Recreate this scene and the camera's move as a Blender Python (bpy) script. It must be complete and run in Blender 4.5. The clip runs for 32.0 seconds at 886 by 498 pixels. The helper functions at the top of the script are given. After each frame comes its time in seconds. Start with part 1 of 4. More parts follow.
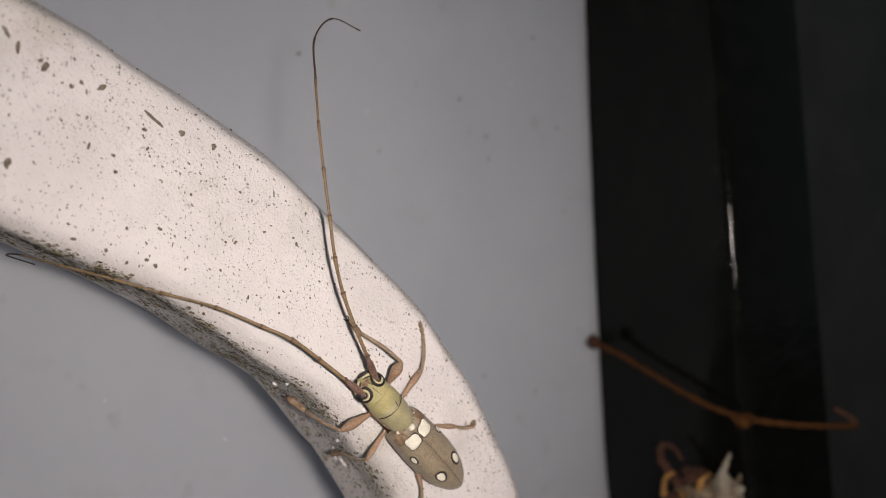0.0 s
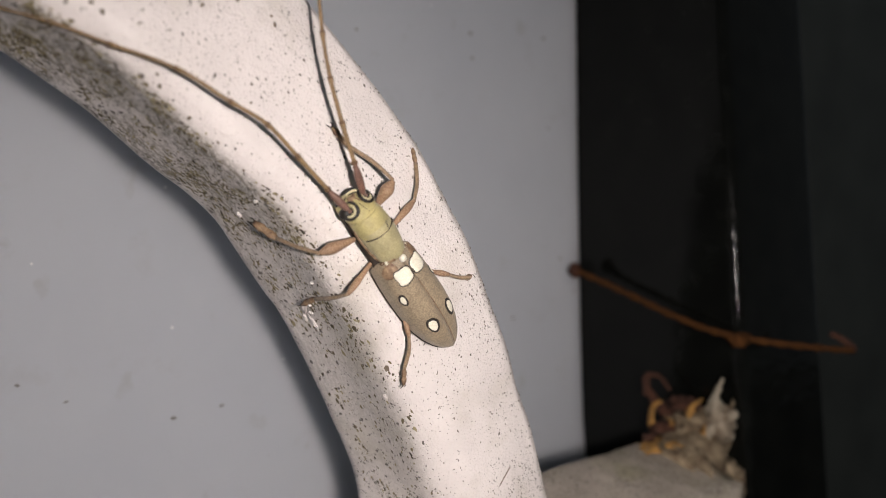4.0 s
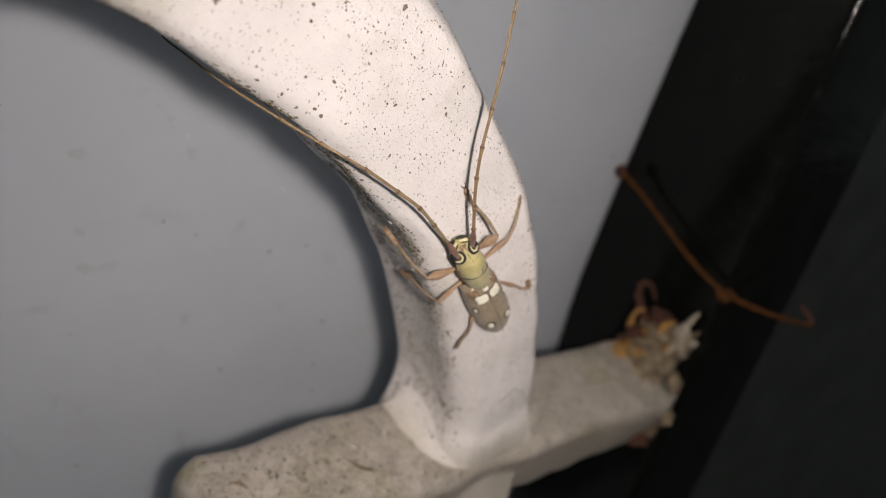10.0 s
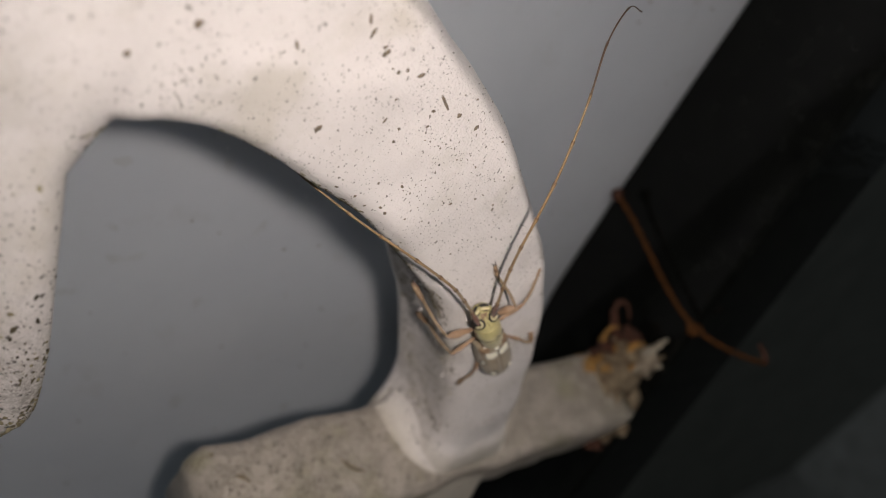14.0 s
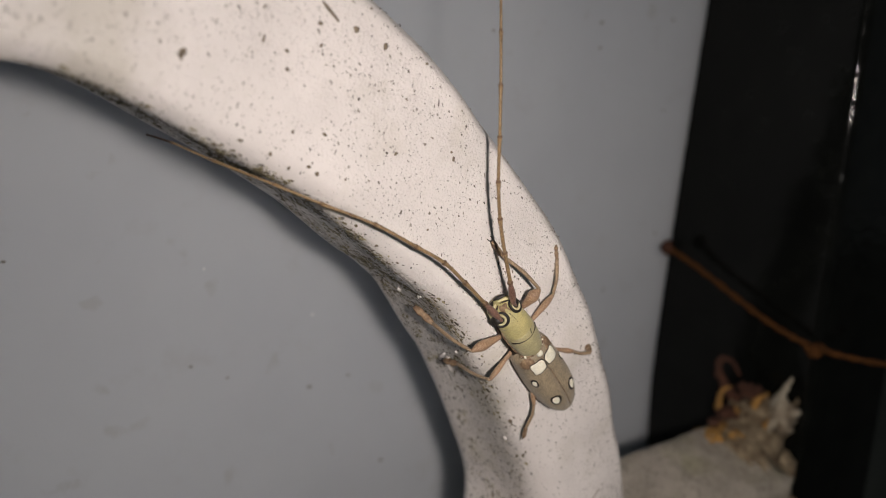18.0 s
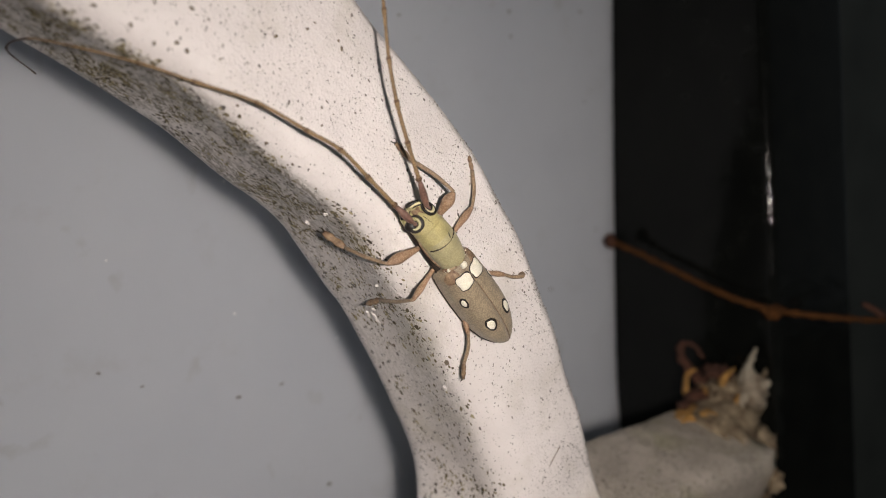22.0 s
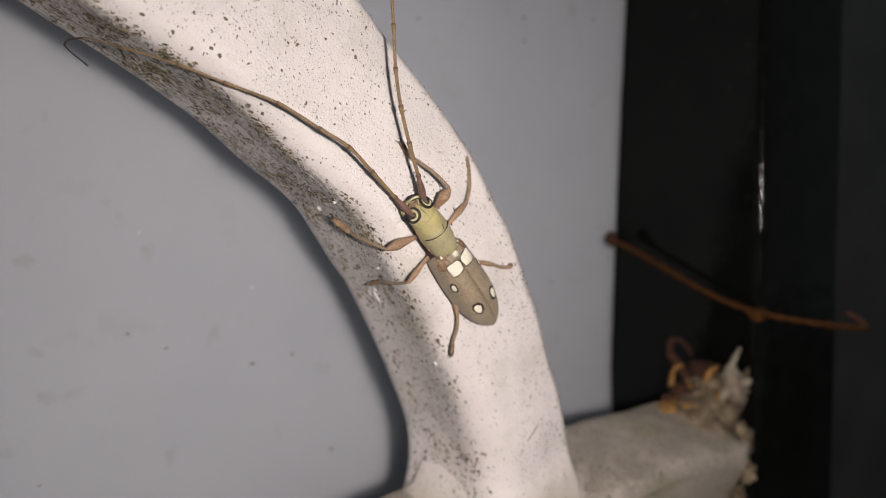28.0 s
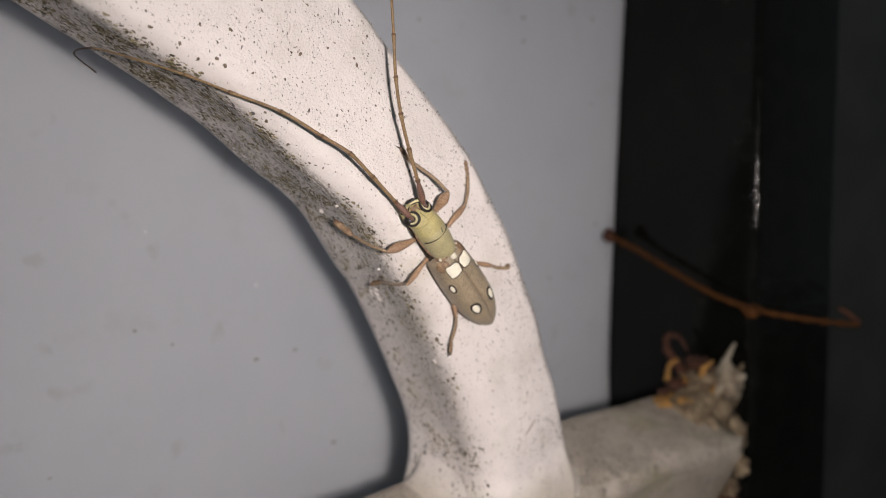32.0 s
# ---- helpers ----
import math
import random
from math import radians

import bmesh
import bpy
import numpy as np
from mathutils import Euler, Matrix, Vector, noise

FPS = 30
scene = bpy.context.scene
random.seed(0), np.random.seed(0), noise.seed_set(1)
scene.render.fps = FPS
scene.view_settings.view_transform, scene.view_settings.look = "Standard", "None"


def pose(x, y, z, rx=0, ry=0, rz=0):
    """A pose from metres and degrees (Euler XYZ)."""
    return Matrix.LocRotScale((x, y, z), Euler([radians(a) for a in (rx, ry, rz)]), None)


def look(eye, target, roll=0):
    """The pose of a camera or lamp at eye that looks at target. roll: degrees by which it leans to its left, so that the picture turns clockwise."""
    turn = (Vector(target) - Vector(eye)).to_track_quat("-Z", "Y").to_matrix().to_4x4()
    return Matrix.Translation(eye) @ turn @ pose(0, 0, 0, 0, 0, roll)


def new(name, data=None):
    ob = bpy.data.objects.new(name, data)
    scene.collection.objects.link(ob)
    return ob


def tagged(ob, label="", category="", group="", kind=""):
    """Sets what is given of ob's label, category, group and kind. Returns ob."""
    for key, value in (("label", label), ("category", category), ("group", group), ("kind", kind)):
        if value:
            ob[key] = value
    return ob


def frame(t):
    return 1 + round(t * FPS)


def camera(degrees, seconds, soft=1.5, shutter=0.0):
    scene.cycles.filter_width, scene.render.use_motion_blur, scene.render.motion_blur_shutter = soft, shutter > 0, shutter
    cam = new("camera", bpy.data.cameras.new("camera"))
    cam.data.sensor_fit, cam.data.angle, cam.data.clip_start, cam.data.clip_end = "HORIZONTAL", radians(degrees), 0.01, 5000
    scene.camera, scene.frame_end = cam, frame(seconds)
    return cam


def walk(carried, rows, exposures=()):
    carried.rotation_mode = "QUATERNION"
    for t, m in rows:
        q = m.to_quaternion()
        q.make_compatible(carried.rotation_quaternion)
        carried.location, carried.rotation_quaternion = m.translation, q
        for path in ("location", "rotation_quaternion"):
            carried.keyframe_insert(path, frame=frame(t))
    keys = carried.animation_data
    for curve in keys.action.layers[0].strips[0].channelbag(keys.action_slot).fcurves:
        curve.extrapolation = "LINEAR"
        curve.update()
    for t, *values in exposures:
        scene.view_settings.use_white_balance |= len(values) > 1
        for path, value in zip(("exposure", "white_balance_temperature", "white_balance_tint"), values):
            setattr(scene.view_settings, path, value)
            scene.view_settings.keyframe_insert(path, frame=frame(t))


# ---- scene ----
from mathutils.bvhtree import BVHTree

cam = camera(60.4, 32.0, soft=0.8)
MM = 0.001
BASE = 1.2  # height of the beetle above the ground, metres


def spot(p):
    """A place given in millimetres from the beetle's perch, in metres."""
    return (p[0] * MM, p[1] * MM, p[2] * MM + BASE)


# seconds, eye and target in millimetres from the perch, lean in degrees
PATH = [
    (0, (-35.97, -60.20, 22.44), (7.77, -0.00, 13.04), -5.51),
    (0.5, (-36.13, -60.07, 21.50), (7.51, 0.19, 12.02), -5.63),
    (1, (-38.27, -58.90, 18.48), (5.29, 1.35, 8.64), -5.93),
    (1.5, (-39.14, -58.09, 14.66), (4.73, 1.85, 4.26), -5.22),
    (2, (-38.39, -56.58, 12.13), (6.46, 2.79, 2.72), -5.05),
    (2.5, (-37.83, -54.95, 9.02), (7.94, 3.80, 0.18), -4.39),
    (3, (-36.41, -51.65, 5.21), (10.75, 6.13, -2.77), -3.39),
    (3.5, (-35.30, -49.38, 2.55), (13.36, 7.32, -3.92), -3.26),
    (5.5, (-36.48, -54.90, 13.20), (7.10, 4.41, -1.25), -4.08),
    (6, (-36.54, -55.07, 13.67), (6.91, 4.39, -0.52), -4.30),
    (6.5, (-38.90, -58.09, 18.30), (2.81, 1.96, 1.58), -3.38),
    (7, (-42.03, -58.72, 24.58), (-0.42, 0.06, 3.63), -0.31),
    (7.5, (-43.91, -57.28, 29.29), (-2.41, -0.16, 3.98), 3.03),
    (8, (-44.94, -55.23, 32.61), (-3.61, 0.24, 3.63), 5.87),
    (8.5, (-46.11, -52.88, 36.91), (-4.24, 0.11, 4.29), 9.63),
    (9, (-46.95, -51.63, 38.65), (-4.23, -0.58, 4.12), 11.64),
    (9.5, (-47.44, -49.99, 40.84), (-4.16, -0.90, 4.21), 13.75),
    (10, (-47.51, -48.13, 41.10), (-4.92, -0.26, 2.12), 15.16),
    (10.5, (-47.53, -46.80, 42.55), (-4.52, -0.47, 2.19), 16.74),
    (11, (-47.29, -44.10, 44.32), (-4.07, 0.55, 2.33), 19.51),
    (11.5, (-50.13, -42.97, 48.48), (-6.00, -0.12, 5.56), 22.25),
    (12, (-53.47, -42.58, 52.78), (-8.16, -1.29, 9.57), 24.20),
    (12.5, (-56.87, -40.68, 57.08), (-10.97, -1.00, 12.98), 26.68),
    (13, (-58.70, -39.29, 59.37), (-11.89, -1.09, 14.93), 28.99),
    (13.5, (-57.37, -37.90, 57.64), (-11.49, 1.11, 12.95), 28.33),
    (15.5, (-49.90, -42.64, 45.76), (-7.16, 5.15, 6.85), 16.79),
    (16, (-47.84, -44.19, 41.90), (-5.99, 6.71, 6.08), 12.63),
    (16.5, (-47.18, -45.63, 39.90), (-5.83, 7.49, 6.83), 9.64),
    (17, (-46.18, -46.52, 37.97), (-6.09, 8.98, 7.36), 6.45),
    (17.5, (-44.76, -47.93, 35.10), (-4.37, 8.76, 7.17), 3.89),
    (18, (-43.27, -48.36, 29.31), (-2.36, 9.46, 4.66), 1.41),
    (18.5, (-42.75, -49.75, 22.32), (-0.92, 9.53, 3.33), -1.07),
    (19, (-42.54, -50.28, 20.72), (0.99, 9.09, 6.36), -1.63),
    (19.5, (-40.28, -49.05, 16.90), (4.08, 10.09, 4.27), -4.79),
    (20, (-37.84, -45.90, 10.06), (8.07, 12.23, -1.69), -5.63),
    (20.5, (-38.59, -45.61, 9.12), (7.08, 12.79, -2.25), -4.82),
    (21, (-38.73, -48.40, 9.97), (7.31, 9.36, -3.03), -4.48),
    (21.5, (-38.88, -48.99, 10.27), (7.32, 8.57, -3.02), -4.05),
    (22, (-39.61, -50.61, 10.21), (6.04, 7.39, -3.12), -4.28),
    (22.5, (-40.29, -52.09, 10.52), (5.24, 5.96, -2.93), -3.78),
    (23, (-41.06, -54.87, 10.47), (4.62, 2.77, -4.24), -2.69),
    (23.5, (-41.21, -55.66, 10.37), (4.09, 2.14, -4.85), -2.36),
    (24, (-40.86, -55.42, 9.67), (4.42, 2.36, -5.70), -2.16),
    (24.5, (-40.89, -55.50, 9.15), (4.53, 2.29, -5.73), -2.26),
    (25, (-40.96, -55.27, 9.08), (4.60, 2.47, -5.55), -2.18),
    (25.5, (-40.78, -55.06, 8.99), (4.77, 2.89, -4.83), -2.20),
    (27.5, (-41.86, -56.44, 10.35), (3.00, 1.92, -4.02), -1.35),
    (28, (-42.15, -58.32, 11.65), (1.50, 0.95, -2.74), -1.55),
    (28.5, (-42.96, -60.63, 13.43), (2.04, -2.19, -0.14), -0.74),
    (29, (-43.14, -60.58, 13.40), (2.21, -2.50, -0.58), -0.77),
    (29.5, (-42.91, -60.83, 13.74), (2.54, -3.03, -1.03), -0.50),
    (30, (-43.21, -60.90, 13.53), (2.25, -3.01, -0.87), -0.91),
    (30.5, (-42.88, -61.22, 12.75), (1.79, -2.73, -1.66), -1.50),
    (31, (-43.37, -61.02, 12.74), (1.27, -2.55, -1.85), -1.13),
    (31.5, (-43.36, -59.51, 11.54), (-0.14, -0.09, -3.49), -1.12),
    (32, (-42.94, -59.94, 13.27), (0.41, -0.72, -2.14), -1.50),
]
# seconds, stops, kelvin, tint
EXPOSURES = [(0.0, -0.05, 6455, 12), (1.0, -0.10, 6455, 12), (2.0, -0.12, 6455, 12), (3.0, -0.05, 6455, 12), (6.0, -0.17, 6455, 12), (7.0, -0.10, 6455, 12), (8.0, 0.05, 6455, 12), (9.0, 0.17, 6490, 10), (10.0, 0.25, 6490, 10), (11.0, 0.33, 6490, 10), (12.0, 0.37, 6490, 10), (13.0, 0.17, 6490, 10),
             (16.0, -0.16, 6490, 10), (17.5, -0.36, 6530, 9), (19.0, -0.40, 6530, 9), (20.0, -0.40, 6530, 9), (21.0, -0.40, 6530, 9), (23.0, 0.0, 6480, 11), (25.0, 0.03, 6465, 12), (28.0, 0.08, 6455, 12), (30.0, 0.15, 6455, 12), (32.0, 0.13, 6455, 12)]
walk(cam, [(t, look(spot(eye), spot(target), roll)) for t, eye, target, roll in PATH], EXPOSURES)
cam.data.dof.use_dof = True
cam.data.dof.focus_distance = 0.067
cam.data.dof.aperture_fstop = 25.0

# ---- light: night, one small torch carried beside the lens (torch() below) ----
world = bpy.data.worlds.new("night")
world.use_nodes = True
world.node_tree.nodes["Background"].inputs[0].default_value = (0.85, 0.95, 1.0, 1)
world.node_tree.nodes["Background"].inputs[1].default_value = 0.08
scene.world = world
TORCH_AT = (13.6, 0.5, 12.0)  # right of the lens, above it, behind it, in millimetres
TORCH_AIM = (-19, -19, 0)  # degrees by which it points lower and further right than the lens
TORCH_LIGHT = 2260.0
TORCH_COLOR = (1.0, 0.905, 0.84)


# ---- materials ----
def nodes_of(name):
    m = bpy.data.materials.new(name)
    m.use_nodes = True
    nt = m.node_tree
    return m, nt, nt.nodes["Principled BSDF"]


def coords(nt, scale=(1000, 1000, 1000)):
    """Object space, in millimetres."""
    tc = nt.nodes.new("ShaderNodeTexCoord")
    mp = nt.nodes.new("ShaderNodeMapping")
    mp.inputs["Scale"].default_value = scale
    nt.links.new(tc.outputs["Object"], mp.inputs["Vector"])
    return mp.outputs["Vector"]


def noise_of(nt, vec, scale, detail=3.0, rough=0.55):
    n = nt.nodes.new("ShaderNodeTexNoise")
    n.inputs["Scale"].default_value, n.inputs["Detail"].default_value, n.inputs["Roughness"].default_value = scale, detail, rough
    nt.links.new(vec, n.inputs["Vector"])
    return n.outputs["Fac"]


def cells_of(nt, vec, scale, randomness=1.0):
    n = nt.nodes.new("ShaderNodeTexVoronoi")
    n.inputs["Scale"].default_value, n.inputs["Randomness"].default_value = scale, randomness
    nt.links.new(vec, n.inputs["Vector"])
    return n


def ramp(nt, fac, *stops):
    r = nt.nodes.new("ShaderNodeValToRGB")
    e = r.color_ramp.elements
    while len(e) < len(stops):
        e.new(0.5)
    for el, (pos, col) in zip(e, stops):
        el.position, el.color = pos, (*col, 1) if len(col) == 3 else col
    nt.links.new(fac, r.inputs["Fac"])
    return r.outputs["Color"]


def calc(nt, op, a, b=0.5, c=None):
    n = nt.nodes.new("ShaderNodeMath")
    n.operation = op
    n.use_clamp = op not in ("POWER",)
    for i, v in enumerate((a, b, c)):
        if v is None:
            continue
        if isinstance(v, (int, float)):
            n.inputs[i].default_value = v
        else:
            nt.links.new(v, n.inputs[i])
    return n.outputs[0]


def blend(nt, fac, a, b, mode="MIX"):
    n = nt.nodes.new("ShaderNodeMix")
    n.data_type, n.blend_type = "RGBA", mode
    for sock, v in ((n.inputs[0], fac), (n.inputs[6], a), (n.inputs[7], b)):
        if isinstance(v, (int, float)):
            sock.default_value = v
        elif isinstance(v, tuple):
            sock.default_value = (*v, 1)
        else:
            nt.links.new(v, sock)
    return n.outputs[2]


def bump(nt, bsdf, height, strength, distance):
    """distance in millimetres"""
    n = nt.nodes.new("ShaderNodeBump")
    n.inputs["Strength"].default_value, n.inputs["Distance"].default_value = strength, distance * MM
    nt.links.new(height, n.inputs["Height"])
    nt.links.new(n.outputs["Normal"], bsdf.inputs["Normal"])


def dots(nt, vec, scale, size, keep, edge=0.06):
    """1 inside small round specks, of which only a share is kept."""
    v = cells_of(nt, vec, scale)
    grey = nt.nodes.new("ShaderNodeSeparateColor")
    nt.links.new(v.outputs["Color"], grey.inputs["Color"])
    big = calc(nt, "MULTIPLY", grey.outputs[1], size)
    inside = nt.nodes.new("ShaderNodeMapRange")
    inside.inputs["From Min"].default_value, inside.inputs["From Max"].default_value = 0.0, edge
    nt.links.new(calc(nt, "SUBTRACT", big, v.outputs["Distance"]), inside.inputs["Value"])
    kept = calc(nt, "LESS_THAN", grey.outputs[0], keep)
    return calc(nt, "MULTIPLY", inside.outputs[0], kept)


def warped(nt, vec, scale, amount):
    n = nt.nodes.new("ShaderNodeTexNoise")
    n.inputs["Scale"].default_value, n.inputs["Detail"].default_value = scale, 2.0
    nt.links.new(vec, n.inputs["Vector"])
    sub = nt.nodes.new("ShaderNodeVectorMath")
    sub.operation = "MULTIPLY_ADD"
    nt.links.new(n.outputs["Color"], sub.inputs[0])
    sub.inputs[1].default_value = (amount,) * 3
    nt.links.new(vec, sub.inputs[2])
    return sub.outputs[0]


def white_paint(name, grimy, tint, speck=1.0, stains=0.35, hammered=1.0):
    """Old white enamel on cast metal: pin holes, grime in the hollow flank, faint stains."""
    m, nt, bsdf = nodes_of(name)
    vec = coords(nt)
    wob = warped(nt, vec, 1.6, 0.6)
    att = nt.nodes.new("ShaderNodeAttribute")
    att.attribute_name = "grime"
    grime = att.outputs["Fac"]
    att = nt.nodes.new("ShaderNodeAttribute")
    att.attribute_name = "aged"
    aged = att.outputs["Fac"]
    att = nt.nodes.new("ShaderNodeAttribute")
    att.attribute_name = "flow"
    flow = att.outputs["Vector"]
    soft = noise_of(nt, vec, 0.16, 4)
    base = ramp(nt, soft, (0.3, tuple(c * 0.90 for c in tint)), (0.62, tint))
    fine = noise_of(nt, vec, 2.2, 4)
    base = blend(nt, calc(nt, "MULTIPLY", ramp(nt, fine, (0.55, (0, 0, 0)), (0.8, (1, 1, 1))), 0.25), base, (0.55, 0.50, 0.44))
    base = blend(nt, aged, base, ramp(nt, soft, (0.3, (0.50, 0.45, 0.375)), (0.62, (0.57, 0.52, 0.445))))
    # moss-like yellowish film in places
    film = ramp(nt, noise_of(nt, vec, 0.11, 5, 0.6), (0.52, (0, 0, 0)), (0.68, (1, 1, 1)))
    base = blend(nt, calc(nt, "MULTIPLY", film, stains), base, (0.40, 0.365, 0.26))
    # pin holes, everywhere
    d0 = dots(nt, wob, 0.55, 0.085, 0.3, 0.03)
    d1 = calc(nt, "MAXIMUM", d0, dots(nt, wob, 1.9, 0.17, 0.95, 0.06))
    d2 = dots(nt, wob, 3.6, 0.27, 0.95, 0.05)
    patch = ramp(nt, noise_of(nt, vec, 0.13, 3), (0.36, (0, 0, 0)), (0.52, (1, 1, 1)))
    d2 = calc(nt, "MULTIPLY", d2, patch)
    # short upright slits
    upright = warped(nt, coords(nt, (1000, 1000, 480)), 1.1, 0.7)
    slits = calc(nt, "MAXIMUM", dots(nt, upright, 1.05, 0.115, 0.7, 0.04), dots(nt, upright, 2.6, 0.22, 0.9, 0.08))
    d1 = calc(nt, "MAXIMUM", d1, slits)
    holes = calc(nt, "MAXIMUM", calc(nt, "MULTIPLY", d1, 0.92 * speck), calc(nt, "MULTIPLY", d2, 0.8 * speck))
    # grime: dense speckle and smear where the attribute says
    rough_grime = ramp(nt, noise_of(nt, wob, 3.2, 6, 0.75), (0.47, (0, 0, 0)), (0.57, (1, 1, 1)))
    big_grime = ramp(nt, noise_of(nt, vec, 0.28, 4, 0.6), (0.34, (0, 0, 0)), (0.52, (1, 1, 1)))
    heavy = calc(nt, "MULTIPLY", grime, grime)
    smear = calc(nt, "MULTIPLY", calc(nt, "MULTIPLY", rough_grime, big_grime), heavy)
    d3 = calc(nt, "MAXIMUM", dots(nt, wob, 1.35, 0.36, calc(nt, "MULTIPLY", grime, 0.9), 0.05), dots(nt, wob, 2.8, 0.44, calc(nt, "MULTIPLY", grime, 0.62), 0.06))
    streak = ramp(nt, noise_of(nt, warped(nt, flow, 0.8, 0.9), 2.2, 5, 0.7), (0.48, (0, 0, 0)), (0.57, (1, 1, 1)))
    smear = calc(nt, "MAXIMUM", smear, calc(nt, "MULTIPLY", calc(nt, "MULTIPLY", streak, big_grime), heavy))
    # thin greyish film in the foul hollow, part dirt, part painted flank shade
    shade_film = ramp(nt, noise_of(nt, warped(nt, flow, 0.3, 1.5), 0.30, 4, 0.6), (0.30, (0, 0, 0)), (0.62, (1, 1, 1)))
    base = blend(nt, calc(nt, "MULTIPLY", calc(nt, "MULTIPLY", calc(nt, "ADD", calc(nt, "MULTIPLY", shade_film, 0.6), 0.4), grime), 0.10 * grimy), base, (0.27, 0.245, 0.21))
    base = blend(nt, calc(nt, "MULTIPLY", smear, 0.85 * grimy), base, (0.115, 0.092, 0.052))
    base = blend(nt, holes, base, ramp(nt, noise_of(nt, vec, 1.7, 2), (0.35, (0.055, 0.045, 0.035)), (0.58, (0.22, 0.19, 0.16))))
    base = blend(nt, calc(nt, "MULTIPLY", d3, 0.85 * grimy), base, (0.055, 0.042, 0.03))
    nt.links.new(base, bsdf.inputs["Base Color"])
    nt.links.new(ramp(nt, fine, (0.3, (0.30,) * 3), (0.7, (0.44,) * 3)), bsdf.inputs["Roughness"])
    bsdf.inputs["Specular IOR Level"].default_value = 0.5
    hollow = calc(nt, "SUBTRACT", 1.0, calc(nt, "MAXIMUM", holes, d3))
    rugged = calc(nt, "MULTIPLY", noise_of(nt, wob, 1.9, 5, 0.65), calc(nt, "MULTIPLY", grime, 0.85))
    lumps = calc(nt, "ADD", calc(nt, "ADD", calc(nt, "MULTIPLY", noise_of(nt, vec, 0.5, 5, 0.6), 0.45), calc(nt, "MULTIPLY", noise_of(nt, wob, 1.3, 3, 0.5), 0.17)), calc(nt, "ADD", calc(nt, "ADD", calc(nt, "MULTIPLY", hollow, 0.26), calc(nt, "MULTIPLY", noise_of(nt, vec, 4.5, 2), 0.22)), rugged))
    bump(nt, bsdf, lumps, 0.85, 0.55 * hammered)
    return m


def plain(name, color, rough, vary=0.25, scale=1.0, bumps=0.3, depth=0.05, metal=0.0, dark=None, spec=0.5):
    m, nt, bsdf = nodes_of(name)
    vec = coords(nt)
    dark = dark or tuple(c * (1 - vary) for c in color)
    base = ramp(nt, noise_of(nt, vec, scale, 5), (0.32, dark), (0.68, color))
    nt.links.new(base, bsdf.inputs["Base Color"])
    bsdf.inputs["Roughness"].default_value = rough
    bsdf.inputs["Metallic"].default_value = metal
    bsdf.inputs["Specular IOR Level"].default_value = spec
    bump(nt, bsdf, noise_of(nt, vec, scale * 3.1, 4), bumps, depth)
    return m


def downy(name, color, dark, grain):
    """Beetle skin under a short pale down: fine dense dimples."""
    m, nt, bsdf = nodes_of(name)
    vec = coords(nt)
    v = cells_of(nt, vec, grain)
    fine = ramp(nt, v.outputs["Distance"], (0.15, color), (0.75, dark))
    broad = ramp(nt, noise_of(nt, vec, 0.8, 4), (0.3, (0.80, 0.80, 0.80)), (0.7, (1.12, 1.10, 1.05)))
    nt.links.new(blend(nt, 1.0, fine, broad, "MULTIPLY"), bsdf.inputs["Base Color"])
    bsdf.inputs["Roughness"].default_value = 0.55
    bsdf.inputs["Sheen Weight"].default_value = 0.15
    bump(nt, bsdf, v.outputs["Distance"], 0.5, 0.06)
    return m


def board_paint():
    m, nt, bsdf = nodes_of("board_paint")
    vec = coords(nt)
    soft = noise_of(nt, vec, 0.035, 4)
    base = ramp(nt, soft, (0.3, (0.53, 0.555, 0.605)), (0.7, (0.585, 0.61, 0.655)))
    stain = ramp(nt, noise_of(nt, vec, 0.11, 5, 0.65), (0.58, (0, 0, 0)), (0.8, (1, 1, 1)))
    base = blend(nt, calc(nt, "MULTIPLY", stain, 0.3), base, (0.40, 0.39, 0.38))
    base = blend(nt, calc(nt, "MULTIPLY", dots(nt, warped(nt, vec, 0.8, 0.8), 0.17, 0.105, 0.5, 0.03), 0.8), base, (0.15, 0.12, 0.10))
    blot = ramp(nt, noise_of(nt, warped(nt, vec, 0.2, 2.0), 0.22, 3, 0.5), (0.66, (0, 0, 0)), (0.74, (1, 1, 1)))
    base = blend(nt, calc(nt, "MULTIPLY", blot, 0.2), base, (0.30, 0.29, 0.25))
    base = blend(nt, dots(nt, vec, 0.22, 0.05, 0.3, 0.02), base, (0.85, 0.85, 0.85))
    small = warped(nt, coords(nt, (600, 1000, 1000)), 1.2, 0.5)
    base = blend(nt, calc(nt, "MULTIPLY", dots(nt, small, 0.30, 0.085, 0.45, 0.03), 0.75), base, (0.12, 0.09, 0.07))
    nt.links.new(base, bsdf.inputs["Base Color"])
    bsdf.inputs["Roughness"].default_value = 0.55
    bsdf.inputs["Specular IOR Level"].default_value = 0.4
    # milky plastic: light spreads a little under its skin
    bsdf.inputs["Subsurface Weight"].default_value = 1.0
    bsdf.inputs["Subsurface Radius"].default_value = (1.0, 1.0, 1.0)
    bsdf.inputs["Subsurface Scale"].default_value = 7.5 * MM
    bump(nt, bsdf, noise_of(nt, vec, 0.05, 2), 0.15, 0.3)
    return m


def grit_paint(name, dark, middle, pale):
    """Clotted dirt, each fleck of its own brown."""
    m, nt, bsdf = nodes_of(name)
    geo = nt.nodes.new("ShaderNodeNewGeometry")
    nt.links.new(ramp(nt, geo.outputs["Random Per Island"], (0.0, dark), (0.55, middle), (1.0, pale)), bsdf.inputs["Base Color"])
    bsdf.inputs["Roughness"].default_value = 0.85
    return m


